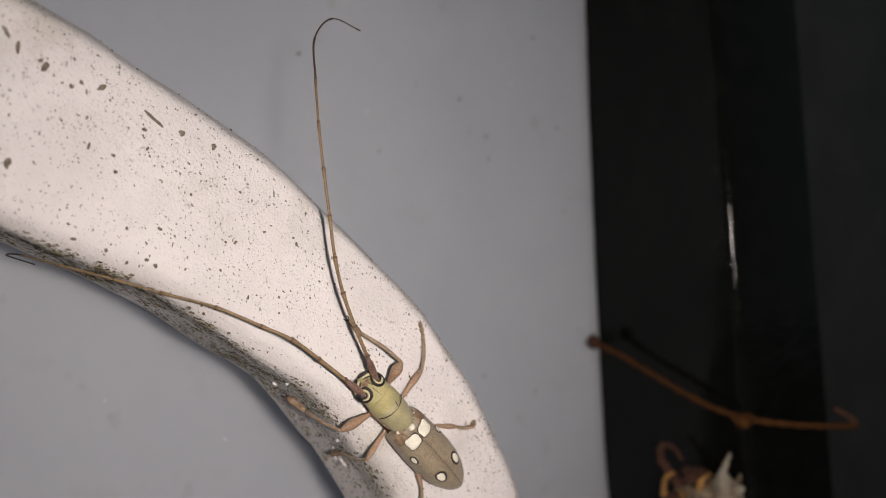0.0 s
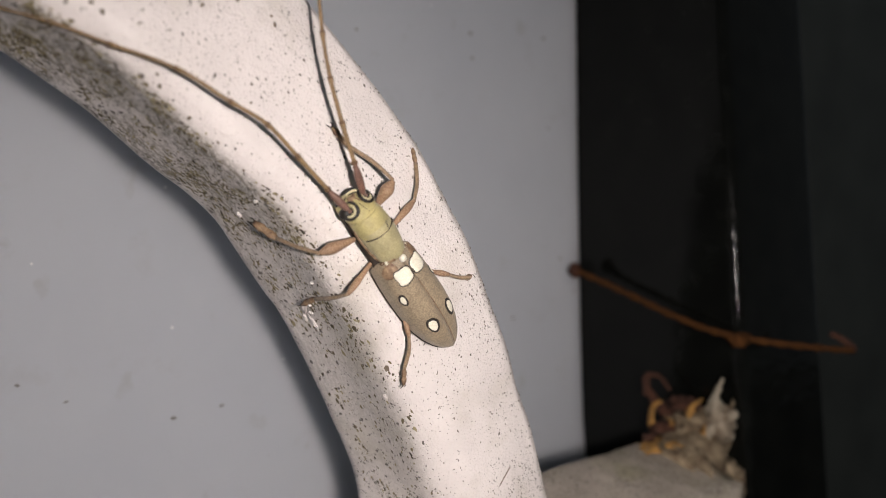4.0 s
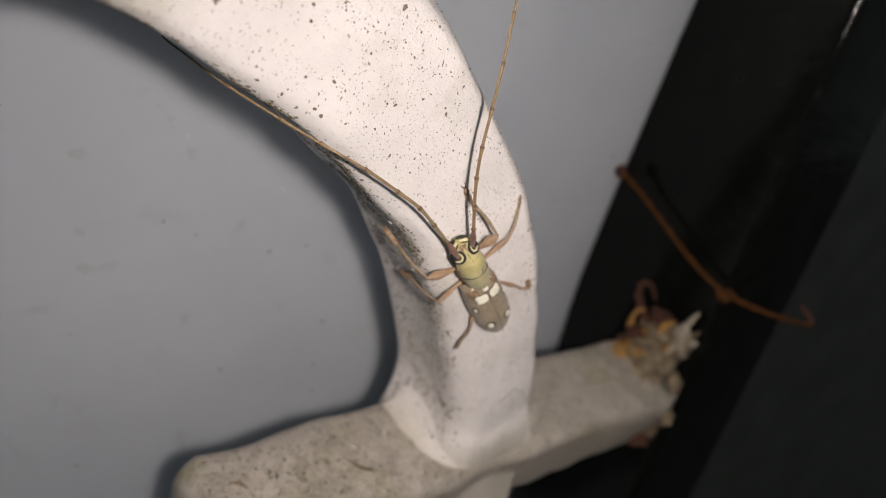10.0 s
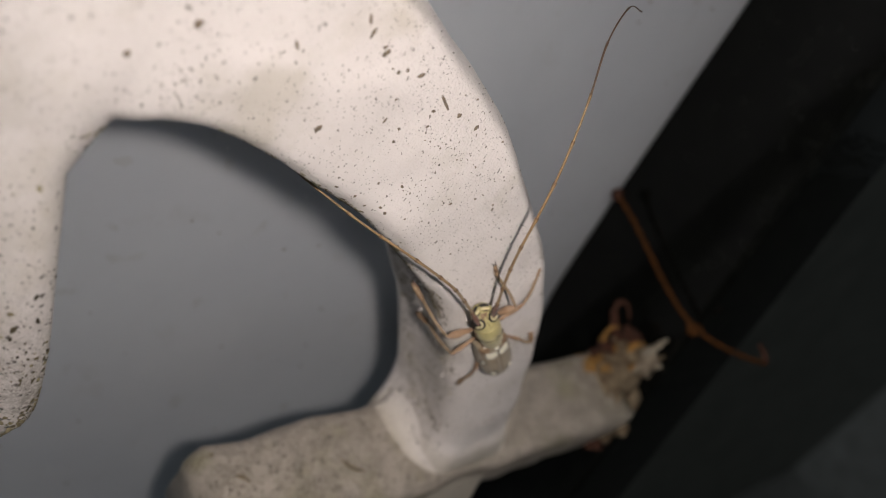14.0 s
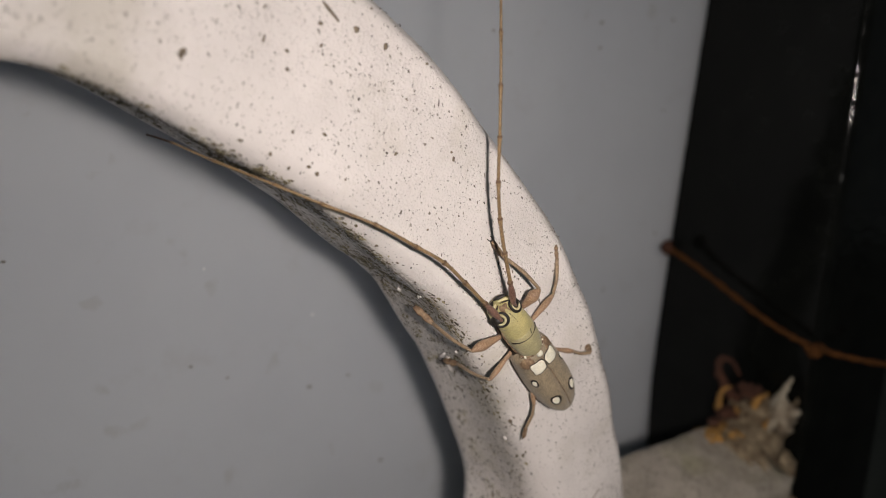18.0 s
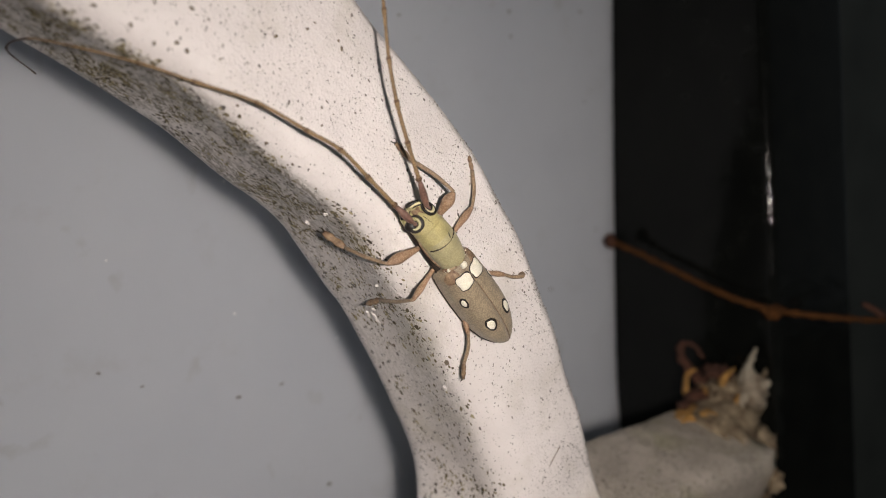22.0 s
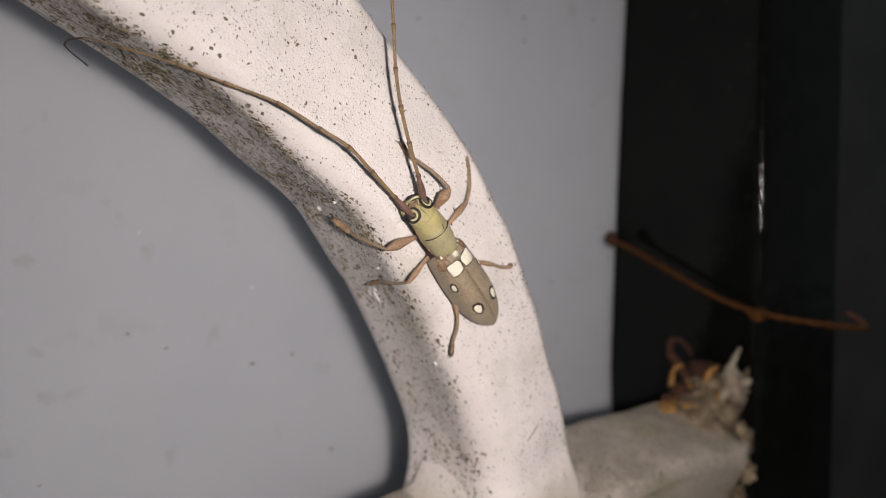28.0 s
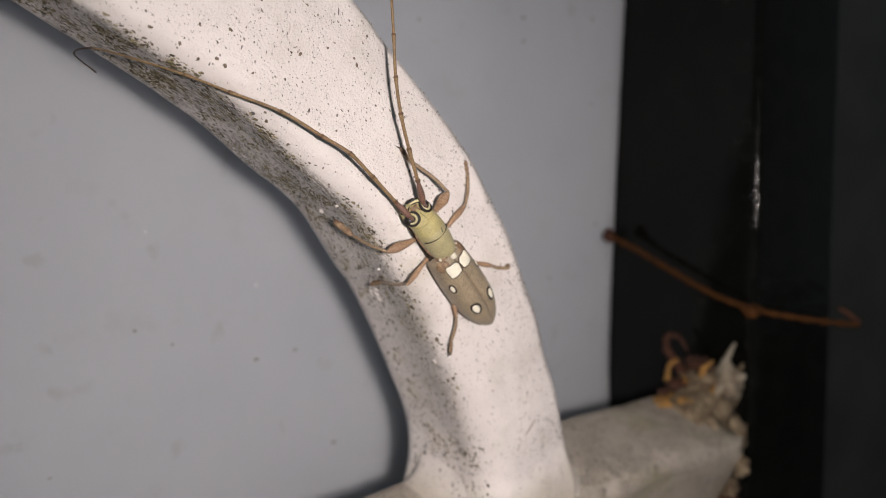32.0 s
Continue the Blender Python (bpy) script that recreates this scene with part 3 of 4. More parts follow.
def scroll_bracket():
    t = thing("scroll_bracket", "white-painted cast metal scroll bracket, pitted and grimy, beside a black pole", "bracket")
    rings, grime, flow, aged, run = [], [], [], [], 0.0
    for i, st in enumerate(spline(stations(), 9)):
        pts, dirt = section(st, i / 9)
        rings.append([wobble(p, 1.0) for p in pts])
        grime += dirt
        if i:
            run += (Vector(rings[-1][N_FACE + N_BEND]) - Vector(rings[-2][N_FACE + N_BEND])).length
        across = 0.0
        for k, p in enumerate(pts):
            across += (Vector(p) - Vector(pts[k - 1])).length if k else 0.0
            flow.append((run * 0.42, across * 1.3, 0.0))
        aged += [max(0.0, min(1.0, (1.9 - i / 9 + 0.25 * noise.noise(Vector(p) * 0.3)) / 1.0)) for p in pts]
    skin = loft(rings)
    bmesh.ops.recalc_face_normals(skin, faces=skin.faces)
    skin.normal_update()
    tree = BVHTree.FromBMesh(skin)
    arch = part("arch", skin, PAINT, t)
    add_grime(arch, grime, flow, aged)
    flecks = bmesh.new()
    rnd = random.Random(9)
    made = 0
    while made < 7000:
        i, j = rnd.uniform(12, 9 * 10.6), rnd.uniform(N_FACE + 6, N_FACE + N_BEND + N_FLANK - 2)
        a, b, u, v = int(i), int(j), i % 1, j % 1
        p00, p01, p10 = (Vector(rings[m][n]) for m, n in ((a, b), (a, b + 1), (a + 1, b)))
        p = p00 + (p10 - p00) * u + (p01 - p00) * v
        foul = profile(GRIME, i / 9)[0]
        clot = 0.5 + 0.5 * noise.noise(p * 0.33) + 0.45 * noise.noise(p * 1.1)
        edge = min(1.0, (j - N_FACE - 5) / 6)
        if rnd.random() > foul**2.2 * edge * max(0.04, min(1.0, (clot - 0.34) * 2.6)):
            continue
        made += 1
        big = 0.035 + 0.165 * rnd.random() ** 2.2
        if i < 45 and rnd.random() < 0.08:
            big = rnd.uniform(0.15, 0.25)
        fleck(flecks, p, (p10 - p00).normalized(), (p01 - p00).normalized(), Vector((-0.6, -0.6, -0.5)), big, rnd)
    tagged(part("grime", flecks, GRIT, t, "clotted brown grime on the hollow flank"), kind="stuff")
    # pits eaten into the enamel of the face
    flecks, made = bmesh.new(), 0
    while made < 2300:
        i, j = rnd.uniform(20, len(rings) - 2), N_FACE * rnd.random() ** 1.25
        a, b = int(i), int(j)
        p00, p01, p10 = (Vector(rings[m][n]) for m, n in ((a, b), (a, b + 1), (a + 1, b)))
        p = p00 + (p10 - p00) * (i % 1) + (p01 - p00) * (j % 1)
        if rnd.random() > 0.35 + 0.9 * noise.noise(p * 0.22):
            continue
        made += 1
        fleck(flecks, p - Vector((0, 0.01, 0)), (Vector((0, 0, 1)) + 0.3 * (p01 - p00).normalized()).normalized(), Vector((1, 0, 0)), Vector((0, -1, 0)), 0.032 + 0.085 * rnd.random() ** 2.5, rnd)
    tagged(part("pitting", flecks, PITTED, t, "fine dark pits in the enamel"), kind="stuff")
    # lifted flakes of paint on the flank: place, half length, half width, turn
    for i, (x, y, z, a, b, turn) in enumerate(FLAKES):
        at = tree.find_nearest(Vector((x, y, z)))
        bm = lump_ball((0, 0, 0), (b, 0.15, a), i + 90, 0.9, 3, 2.4)
        bmesh.ops.transform(bm, matrix=Matrix.Translation(at[0] + at[1] * 0.08) @ Vector((0, -1, 0)).rotation_difference(at[1]).to_matrix().to_4x4() @ Matrix.Rotation(radians(turn), 4, "Y"), verts=bm.verts)
        part("paint_flake", bm, PAINT, t, "lifted flake of pale paint")

    # the stem that hangs from the crown of the arch
    rings, grime = [], []
    for z, x1, fy in ((36.0, -36.0, 3.3), (33.0, -37.5, 2.62), (30.0, -38.6, 2.5), (27.5, -40.0, 2.45), (25.6, -41.6, 2.42), (24.4, -42.6, 2.4), (23.2, -43.3, 2.38), (21.9, -44.0, 2.35), (20.5, -44.7, 2.3), (17, -44.9, 2.2), (11, -45.0, 2.1), (5, -45.1, 2.1),
                      (0, -45.2, 2.2), (-4, -45.4, 2.4), (-6.8, -46.0, 2.9), (-8.6, -47.2, 3.4), (-9.6, -49.2, 4.4), (-10, -53, 6.0)):
        ring = []
        x0 = -66.0 + (max(0, 5 - (z + 8.4)) * 0.8)
        for u in (0, .02, .06, .12, .25, .4, .55, .7, .82, .9, .95, .985, 1.0):
            edge = max(0.0, abs(u - 0.5) * 2 - 0.72) / 0.28
            ring.append((x0 + (x1 - x0) * u, fy + 1.4 * edge**2.2 + 0.28 * max(0.0, -46 - (x0 + (x1 - x0) * u)) * min(1.0, max(0.0, (26 - z) / 14)), z))
        for u, y in ((1.0, 8), (0.98, 11.5), (0.9, 13), (0.5, 13.3), (0.1, 13), (0.02, 11.5), (0.0, 8)):
            ring.append((x0 + (x1 - x0) * u, y, z))
        rings.append([wobble(p, 1.0) for p in ring])
        grime += [max(0.0, min(1.0, (20 - z) / 12)) * min(0.85, (0.5 if i > 7 else 0.34) + 0.35 * max(0.0, min(1.0, (10 - z) / 14))) for i in range(len(ring))]
    stem = part("stem", loft(rings), PAINT, t)
    add_grime(stem, grime)
    flecks, made = bmesh.new(), 0
    while made < 1100:
        i, j = rnd.uniform(5, len(rings) - 2.2), rnd.uniform(1, 13.5)
        a, b = int(i), int(j)
        p00, p01, p10 = (Vector(rings[m][n]) for m, n in ((a, b), (a, b + 1), (a + 1, b)))
        p = p00 + (p10 - p00) * (i % 1) + (p01 - p00) * (j % 1)
        if rnd.random() > max(0.25, min(1.0, (14 - p.z) / 20)) * (0.35 + noise.noise(p * 0.3)) * (1.6 if j > 9 else 1.0):
            continue
        made += 1
        fleck(flecks, p, (p10 - p00).normalized(), (p01 - p00).normalized(), Vector((0.3, -1, 0)), 0.06 + 0.17 * rnd.random() ** 2.0, rnd)
    tagged(part("grime", flecks, GRIT, t, "dark specks of grime on the stem"), kind="stuff")

    # the straight bar below
    rings, grime = [], []
    xs = [-25.8, -25.6, -25.1, -24.2, -23.0, -21] + list(range(-18, 54, 2)) + [54.5, 55.5, 56.2]
    tilt_c, tilt_s = math.cos(radians(15)), math.sin(radians(15))
    for x in xs:
        end = max(0.0, (-22.4 - x) / 3.4)
        k = 1 - 0.24 * end**2
        sink = max(0.0, (x - 34) / 22) ** 1.4
        ring = []
        for i in range(48):
            a = 2 * math.pi * i / 48
            c, s = math.cos(a), math.sin(a)
            y = 7.6 * k * math.copysign(abs(c) ** 0.33, c)
            z = 8.6 * k * math.copysign(abs(s) ** 0.33, s) * (1 - 0.17 * sink) - 1.6 * sink
            p = wobble((x, 8.0 + y * tilt_c - z * tilt_s, -43.2 + y * tilt_s + z * tilt_c), 1.9)
            if x > 53:
                p = (p[0] + 2.4 * noise.noise(Vector((a * 2.2, x * 0.1, 3))), p[1], p[2])
            ring.append(p)
        rings.append(ring)
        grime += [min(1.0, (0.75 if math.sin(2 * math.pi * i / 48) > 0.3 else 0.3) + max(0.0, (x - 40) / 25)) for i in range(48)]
    skin = loft(rings)
    skin.normal_update()
    bar_tree = BVHTree.FromBMesh(skin)
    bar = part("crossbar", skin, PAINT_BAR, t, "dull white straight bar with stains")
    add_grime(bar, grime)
    # the paint-filled hollow joint between the arch's foot and the bar: side it lies on, its height and reach
    for end, way, high, reach in ((-20, 1, 3.4, 3.6), (45, -1, 4.2, 5.0)):
        rings, aged = [], []
        for y in np.linspace(0.2, 13.0, 28):
            top = bar_tree.ray_cast(Vector((end * 0.2, y, -15)), Vector((0, 0, -1)))
            if not top[0]:
                continue
            z = top[0].z
            grow = 0.3 + 0.7 * min(1.0, (y - 0.2) / 6)
            side = tree.ray_cast(Vector((end, y, z + 0.3)), Vector((way, 0, 0)))
            upper = tree.ray_cast(Vector((end, y, z + high * grow)), Vector((way, 0, 0)))
            if not side[0] or not upper[0]:
                continue
            low = bar_tree.ray_cast(Vector((side[0].x - way * reach * grow, y, -15)), Vector((0, 0, -1)))
            a = upper[0] + Vector((way * 0.12, 0, 0))
            b = low[0] - Vector((0, 0, 0.12))
            c = Vector((side[0].x, y, z))
            ring = [a * (1 - q) ** 2 + c * 2 * q * (1 - q) + b * q * q for q in np.linspace(0, 1, 12)]
            rings.append(ring + [b - Vector((0, 0, 1.0)), c + Vector((way * 1.5, 0, -1.5)), a + Vector((way * 1.0, 0, 0))])
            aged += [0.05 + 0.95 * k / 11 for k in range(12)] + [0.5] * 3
        fillet = part("joint_fillet", loft(rings), PAINT, t)
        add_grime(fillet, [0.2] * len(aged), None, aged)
    # shallow dents on the bar's top, drawn as dark half-sunk tubes: ends and sag
    for a, b, sag in DENTS:
        path = []
        for k in range(9):
            q = k / 8
            p = Vector(a).lerp(Vector(b), q) + Vector((0, -sag * math.sin(math.pi * q), 0))
            top = bar_tree.ray_cast(p + Vector((0, 0, 12)), Vector((0, 0, -1)))
            if top[0]:
                path.append(top[0] - Vector((0, 0, 0.05)))
        if len(path) > 2:
            part("dent", tube(path, [0.06 + 0.22 * math.sin(math.pi * k / (len(path) - 1)) for k in range(len(path))], 8, 0.5, 0.2, 3), DENT, t)

    # the rotten end of the bar at the post: a lumpy weld neck, curled paint, rust
    neck = spline([(52.5, 8.2, -43.0, 7.4), (55.5, 8.6, -42.2, 7.0), (58.5, 9.6, -40.4, 5.8), (62.0, 10.6, -38.8, 4.9), (66.4, 11.4, -38.0, 4.8)], 5)
    body = tube([q[:3] for q in neck], [q[3] for q in neck], 22, 0.95, 0.10, 6)
    for v in body.verts:
        v.co += noise.noise_vector(v.co * 0.35) * 1.1
    part("weld_neck", body, CRUST, t, "lumpy weld with flaking paint")
    rnd = random.Random(17)
    for i, (c, r, mat) in enumerate((((50.6, 11.0, -36.2), (2.6, 1.8, 0.8), RUST_BRIGHT), ((53.6, 10.4, -36.5), (2.6, 2.2, 0.9), RUST_BRIGHT), ((56.6, 8.4, -37.8), (2.0, 2.0, 0.9), FLAKE), ((58.2, 13.0, -35.9), (2.4, 2.0, 1.4), RUST_DARK),
                                     ((56.6, 0.2, -44.6), (1.1, 1.2, 1.7), CRUST), ((56.2, 1.8, -48.4), (1.4, 1.4, 1.5), CRUST), ((60.0, 3.6, -41.6), (2.2, 1.6, 2.4), CRUST),
                                     ((62.6, 6.6, -34.6), (2.2, 2.0, 2.6), FLAKE), ((60.4, 9.8, -34.8), (2.6, 2.2, 1.6), CRUST), ((63.4, 12.8, -33.8), (2.0, 2.4, 1.7), RUST_DARK),
                                     ((56.0, 4.0, -51.2), (4.0, 3.0, 1.4), RUST_DARK))):
        part("paint_crust" if mat in (FLAKE, CRUST) else "rust_crust", lump_ball(c, r, i + 3, 0.85, 3, 2.4), mat, t, "ochre rust crust" if mat is RUST_BRIGHT else "")
    for pts, w, mat, name in (([(61.2, 8.4, -35), (62.4, 8.0, -32.8), (62.2, 7.6, -31.4), (63.9, 7.6, -29.8), (64.6, 7.2, -28.4)], 1.7, FLAKE, "paint_flake"),
                              ([(62.6, 7.0, -35.4), (63.8, 6.6, -33.4), (64.6, 6.0, -32.4), (64.2, 5.6, -31.4)], 1.5, CRUST, "paint_flake"),
                              ([(59.6, 7.6, -36), (60.0, 6.8, -34.6), (61.4, 6.6, -33.6)], 1.5, FLAKE, "paint_flake"),
                              ([(60.0, 10.6, -35), (61.0, 10.4, -32.8), (62.4, 9.4, -31.4)], 1.5, RUST_BRIGHT, "paint_flake"),
                              ([(60.6, 12.8, -35), (61.0, 16.0, -33.4), (61.6, 18.4, -31.2), (62.8, 18.9, -29.6), (63.8, 17.4, -29.8), (63.6, 15.6, -31.6)], 0.9, RUST_DARK, "rust_curl"),
                              ([(53.2, 13.4, -35.8), (55.4, 11.4, -36.2), (57.0, 9.4, -36.8), (58.2, 6.6, -37.6)], 1.0, RUST_DARK, "rust_curl"),
                              ([(57.0, 14.6, -35.2), (59.0, 15.6, -33.2), (60.6, 15.0, -32.4)], 1.2, RUST_BRIGHT, "rust_curl")):
        path = spline(pts, 6)
        part(name, tube(path, [w * (1 - 0.75 * i / len(path)) for i in range(len(path))], 10, 0.4, 0.5, len(pts)), mat, t)
    for i in range(16):
        base = Vector((rnd.uniform(57.5, 64.0), rnd.uniform(4.5, 13.5), rnd.uniform(-37.5, -34.5)))
        tip = base + Vector((rnd.uniform(-0.6, 1.4), rnd.uniform(-1.2, 1.2), rnd.uniform(0.6, 2.8) * (1 - abs(base.y - 8.5) / 9)))
        mid = base.lerp(tip, 0.5) + Vector((rnd.uniform(-0.5, 0.5), rnd.uniform(-0.5, 0.5), 0))
        path = spline([base, mid, tip], 4)
        w = rnd.uniform(0.7, 1.5)
        part("paint_shard", tube(path, [w * (1 - 0.7 * k / len(path)) for k in range(len(path))], 8, 0.3, 0.3, i), (CRUST, FLAKE, RUST_BRIGHT, CRUST, RUST_DARK)[i % 5], t)
    # larger pits and gouges in the enamel: place on the face, half length, half width, lean
    for i, (x, z, a, b, lean) in enumerate(PITS):
        at = tree.ray_cast(Vector((x, -30, z)), Vector((0, 1, 0)))
        if at[0]:
            pit = lump_ball((0, 0, 0), (b, 0.05, a), i, 0.6, 2, 2.0)
            bmesh.ops.transform(pit, matrix=Matrix.Translation(at[0]) @ Vector((0, -1, 0)).rotation_difference(at[1] if at[1].y < 0 else -at[1]).to_matrix().to_4x4() @ Matrix.Rotation(radians(lean), 4, "Y"), verts=pit.verts)
            part("pit", pit, SPECK, t)
    rnd = random.Random(41)
    tiny = [(rnd.gauss(x, spread), rnd.gauss(z, spread * 0.7), rnd.uniform(0.07, 0.19)) for x, z, spread, n in CHIPPED for _ in range(n)]
    for i, (x, z, r) in enumerate(SMALL_PITS + tiny):
        at = tree.ray_cast(Vector((x, -30, z)), Vector((0, 1, 0)))
        if at[0] and (i < len(SMALL_PITS) or abs(at[1].y) > 0.85):
            chip = i >= len(SMALL_PITS) and i % 4 > 0
            pit = lump_ball((0, 0, 0), (r, 0.035, r * 1.6) if chip else (r * 0.8, 0.04, r * 1.1), i + 50, 0.9, 2, 2.2)
            bmesh.ops.transform(pit, matrix=Matrix.Translation(at[0]) @ Vector((0, -1, 0)).rotation_difference(at[1] if at[1].y < 0 else -at[1]).to_matrix().to_4x4() @ Matrix.Rotation(i * 1.1, 4, "Y"), verts=pit.verts)
            part("chip" if chip else "pit", pit, PAINT if chip else SPECK, t)


# ---- the beetle ----
FOOT_Y = 1.0  # depth of the bar's face under it
TAIL = Vector((6.9, FOOT_Y, -11.1))
FWD, RGT, UPW = Vector((-0.590, 0, 0.807)), Vector((0.807, 0, 0.590)), Vector((0, -1, 0))


def on_body(f, r, h):
    """Forward from the tail, to its right, up from the perch."""
    return TAIL + FWD * f + RGT * r + UPW * h


# forward, half width, crown height, rim height
WING = [(-0.2, 0.08, 1.25, 1.15), (0.0, 0.40, 1.45, 1.1), (0.4, 0.85, 1.75, 1.05), (1.1, 1.33, 2.1, 1.05), (2.2, 1.78, 2.5, 1.0), (3.6, 2.10, 2.85, 1.0), (5.2, 2.22, 3.0, 1.0),
        (7.0, 2.20, 3.1, 1.0), (8.8, 2.10, 3.12, 1.05), (10.1, 2.00, 3.04, 1.1), (10.6, 1.86, 2.9, 1.2), (10.85, 1.50, 2.7, 1.5)]


def wing_at(f, ang, side, lift=0.0):
    w, top, low = profile(WING, f)
    h = top - low
    s, c = math.sin(ang), math.cos(ang)
    r = (w + lift) * math.copysign(abs(s) ** 0.8, s)
    z = low + (h + lift) * math.copysign(abs(c) ** 0.75, c)
    return on_body(f, side * max(r, 0.028), z)


def wing_patch(side, f0, a0, rf, ra, lift, seed, square=2.0):
    """A spot that lies on a wing case."""
    rnd = random.Random(seed)
    bm = bmesh.new()
    rows = []
    ph = [rnd.uniform(0, 6.28) for _ in range(3)]
    wob = [1 + 0.05 * math.sin(2 * math.pi * k / 36 * 2 + ph[0]) + 0.04 * math.sin(2 * math.pi * k / 36 * 3 + ph[1]) + 0.02 * math.sin(2 * math.pi * k / 36 * 7 + ph[2]) for k in range(36)]
    centre = bm.verts.new(wing_at(f0, a0, side, lift))
    for ring in (0.35, 0.7, 0.94, 1.0):
        row = []
        for k in range(36):
            t = 2 * math.pi * k / 36
            c, s = math.cos(t), math.sin(t)
            q = (abs(c) ** square + abs(s) ** square) ** (-1 / square)
            row.append(bm.verts.new(wing_at(f0 + rf * c * q * ring * wob[k], max(0.004, a0 + ra * s * q * ring * wob[k]), side, lift if ring < 0.99 else -0.04)))
        rows.append(row)
    for k in range(36):
        bm.faces.new((centre, rows[0][k], rows[0][(k + 1) % 36]))
        for a, b in zip(rows, rows[1:]):
            bm.faces.new((a[k], b[k], b[(k + 1) % 36], a[(k + 1) % 36]))
    return bm


# forward, half width, underside, crown
HEAD = [(14.85, 1.38, 0.75, 3.05), (15.4, 1.44, 0.6, 2.92), (15.9, 1.46, 0.45, 2.55), (16.3, 1.38, 0.3, 2.2), (16.6, 1.24, 0.2, 1.85), (16.78, 1.0, 0.2, 1.45), (16.84, 0.5, 0.4, 1.0)]


def face_line(low, aside, thick, n=14):
    """A raised line across the face of the head, between two heights and two distances aside."""
    path, radii = [], []
    for i in range(n):
        q = i / (n - 1)
        h, side = low[0] + (low[1] - low[0]) * q, aside[0] + (aside[1] - aside[0]) * q
        f = 16.84
        while f > 15.0:
            w, lo, hi = profile(HEAD, f)
            if (side / w) ** 2 + ((2 * h - lo - hi) / (hi - lo)) ** 2 <= 1:
                break
            f -= 0.02
        path.append(on_body(f, side, h))
        radii.append(thick * (0.45 + 0.55 * math.sin(math.pi * q)))
    return tube(path, radii, 7)


def limb(points, radii, steps=6, sides=10, flat=1.0):
    path = spline([(*p, r) for p, r in zip(points, radii)], steps)
    return tube([q[:3] for q in path], [max(0.04, q[3]) for q in path], sides, flat)


def beetle():
    t = thing("longhorn_beetle", "olive and brown longhorn beetle with cream spots on white bracket", "beetle")
    # underside
    rings = []
    for f, w, lo, hi in ((0.3, 0.5, 0.9, 1.2), (2.0, 1.5, 0.55, 1.2), (5.0, 1.95, 0.45, 1.3), (9.0, 1.9, 0.4, 1.5), (11.5, 1.5, 0.4, 1.5), (14.5, 1.4, 0.5, 1.5), (16.5, 1.2, 0.7, 1.5)):
        rings.append([on_body(f, w * math.cos(a), (lo + hi) / 2 + (hi - lo) / 2 * math.sin(a)) for a in (2 * math.pi * k / 20 for k in range(20))])
    part("abdomen", loft(rings), UNDER, t)
    # wing cases, each with its spots
    for side in (-1, 1):
        rings = []
        for i in range(33):
            f = -0.2 + 11.05 * i / 32
            ring = [wing_at(f, math.pi * 0.62 * k / 14, side) for k in range(15)]
            w, top, low = profile(WING, f)
            ring += [on_body(f, side * w * 0.6, low - 0.05), on_body(f, side * 0.02, low)]
            rings.append(ring)
        case = part("wing_case", loft(rings), ELYTRA, t)
        for n, (f0, a0, rf, ra, sq, rim) in enumerate(((9.22, 0.372, 0.70, 0.365, 4.2, 0.10), (3.8, 0.50, 0.58, 0.21, 2.0, 0.25), (7.4, 0.98, 0.38, 0.14, 2.0, 0.21))):
            s = part("spot", wing_patch(side, f0, a0, rf, ra, 0.045, n * 2 + side, sq), CREAM, case, "cream spot")
            if rim:
                part("spot_rim", wing_patch(side, f0, a0, rf + rim, ra + rim * 0.42, 0.022, n * 2 + side, sq), RIM, s, "dark ring round a cream spot")
        part("seam", tube([wing_at(f, 0.0, side, 0.012) for f in np.linspace(0.1, 8.2, 24)], [0.016] * 24, 6), MOTTLE, case, "dark seam line")
        # edge line: part black margin, part shade painted along the rim
        part("edge", tube([wing_at(f, 1.75, side, 0.02) for f in np.linspace(0.3, 10.3, 30)], [0.05] * 30, 6), RIM, case, "dark outer edge, part painted shade")
        part("shoulder_mark", wing_patch(side, 10.15, 0.80, 0.62, 0.46, 0.014, 30 + side, 2.4), MOTTLE, case, "mottled brown shoulder")
    # pronotum: a barrel with a faint cross furrow
    pro = None
    for name, q0, q1, mat, label in (("pronotum", 0.0, 0.72, OLIVE_PALE, "pale olive wrinkled neck shield"), ("nape", 0.70, 1.0, OLIVE, "smooth olive nape behind the eyes")):
        rings = []
        for i in range(25):
            q = q0 + (q1 - q0) * i / 24
            f = 10.75 + 4.35 * q
            w = 1.20 + 0.20 * math.sin(math.pi * q) + 0.22 * q
            if q < 0.06 or q > 0.97:
                w *= 0.93
            h = 3.08 + 0.34 * math.sin(math.pi * q) + (0.016 * math.sin(q * 60) if q < 0.7 else 0.03)
            # the rear edge of the nape sags towards the tail along the middle
            rings.append([on_body(f - (0.5 * (0.3 + 0.7 * math.cos(a)) * (1 - (q - q0) / (q1 - q0)) if name == "nape" and math.cos(a) > 0 else 0.0), w * (1.012 if name == "nape" else 1.0) * math.sin(a), h / 2 + 0.35 + (h / 2 - 0.3) * math.cos(a)) for a in (2 * math.pi * k / 28 for k in range(28))])
        ob = part(name, loft(rings), mat, pro or t, label)
        pro = pro or ob
    part("furrow", tube([on_body(13.78 - 0.5 * (0.3 + 0.7 * math.cos(a)), 1.58 * math.sin(a), 2.07 + 1.36 * math.cos(a)) for a in np.linspace(-1.25, 1.05, 20)], [0.035 + 0.03 * abs(a) for a in np.linspace(-1.1, 0.9, 20)], 6), UNDER, pro, "dark cross furrow")
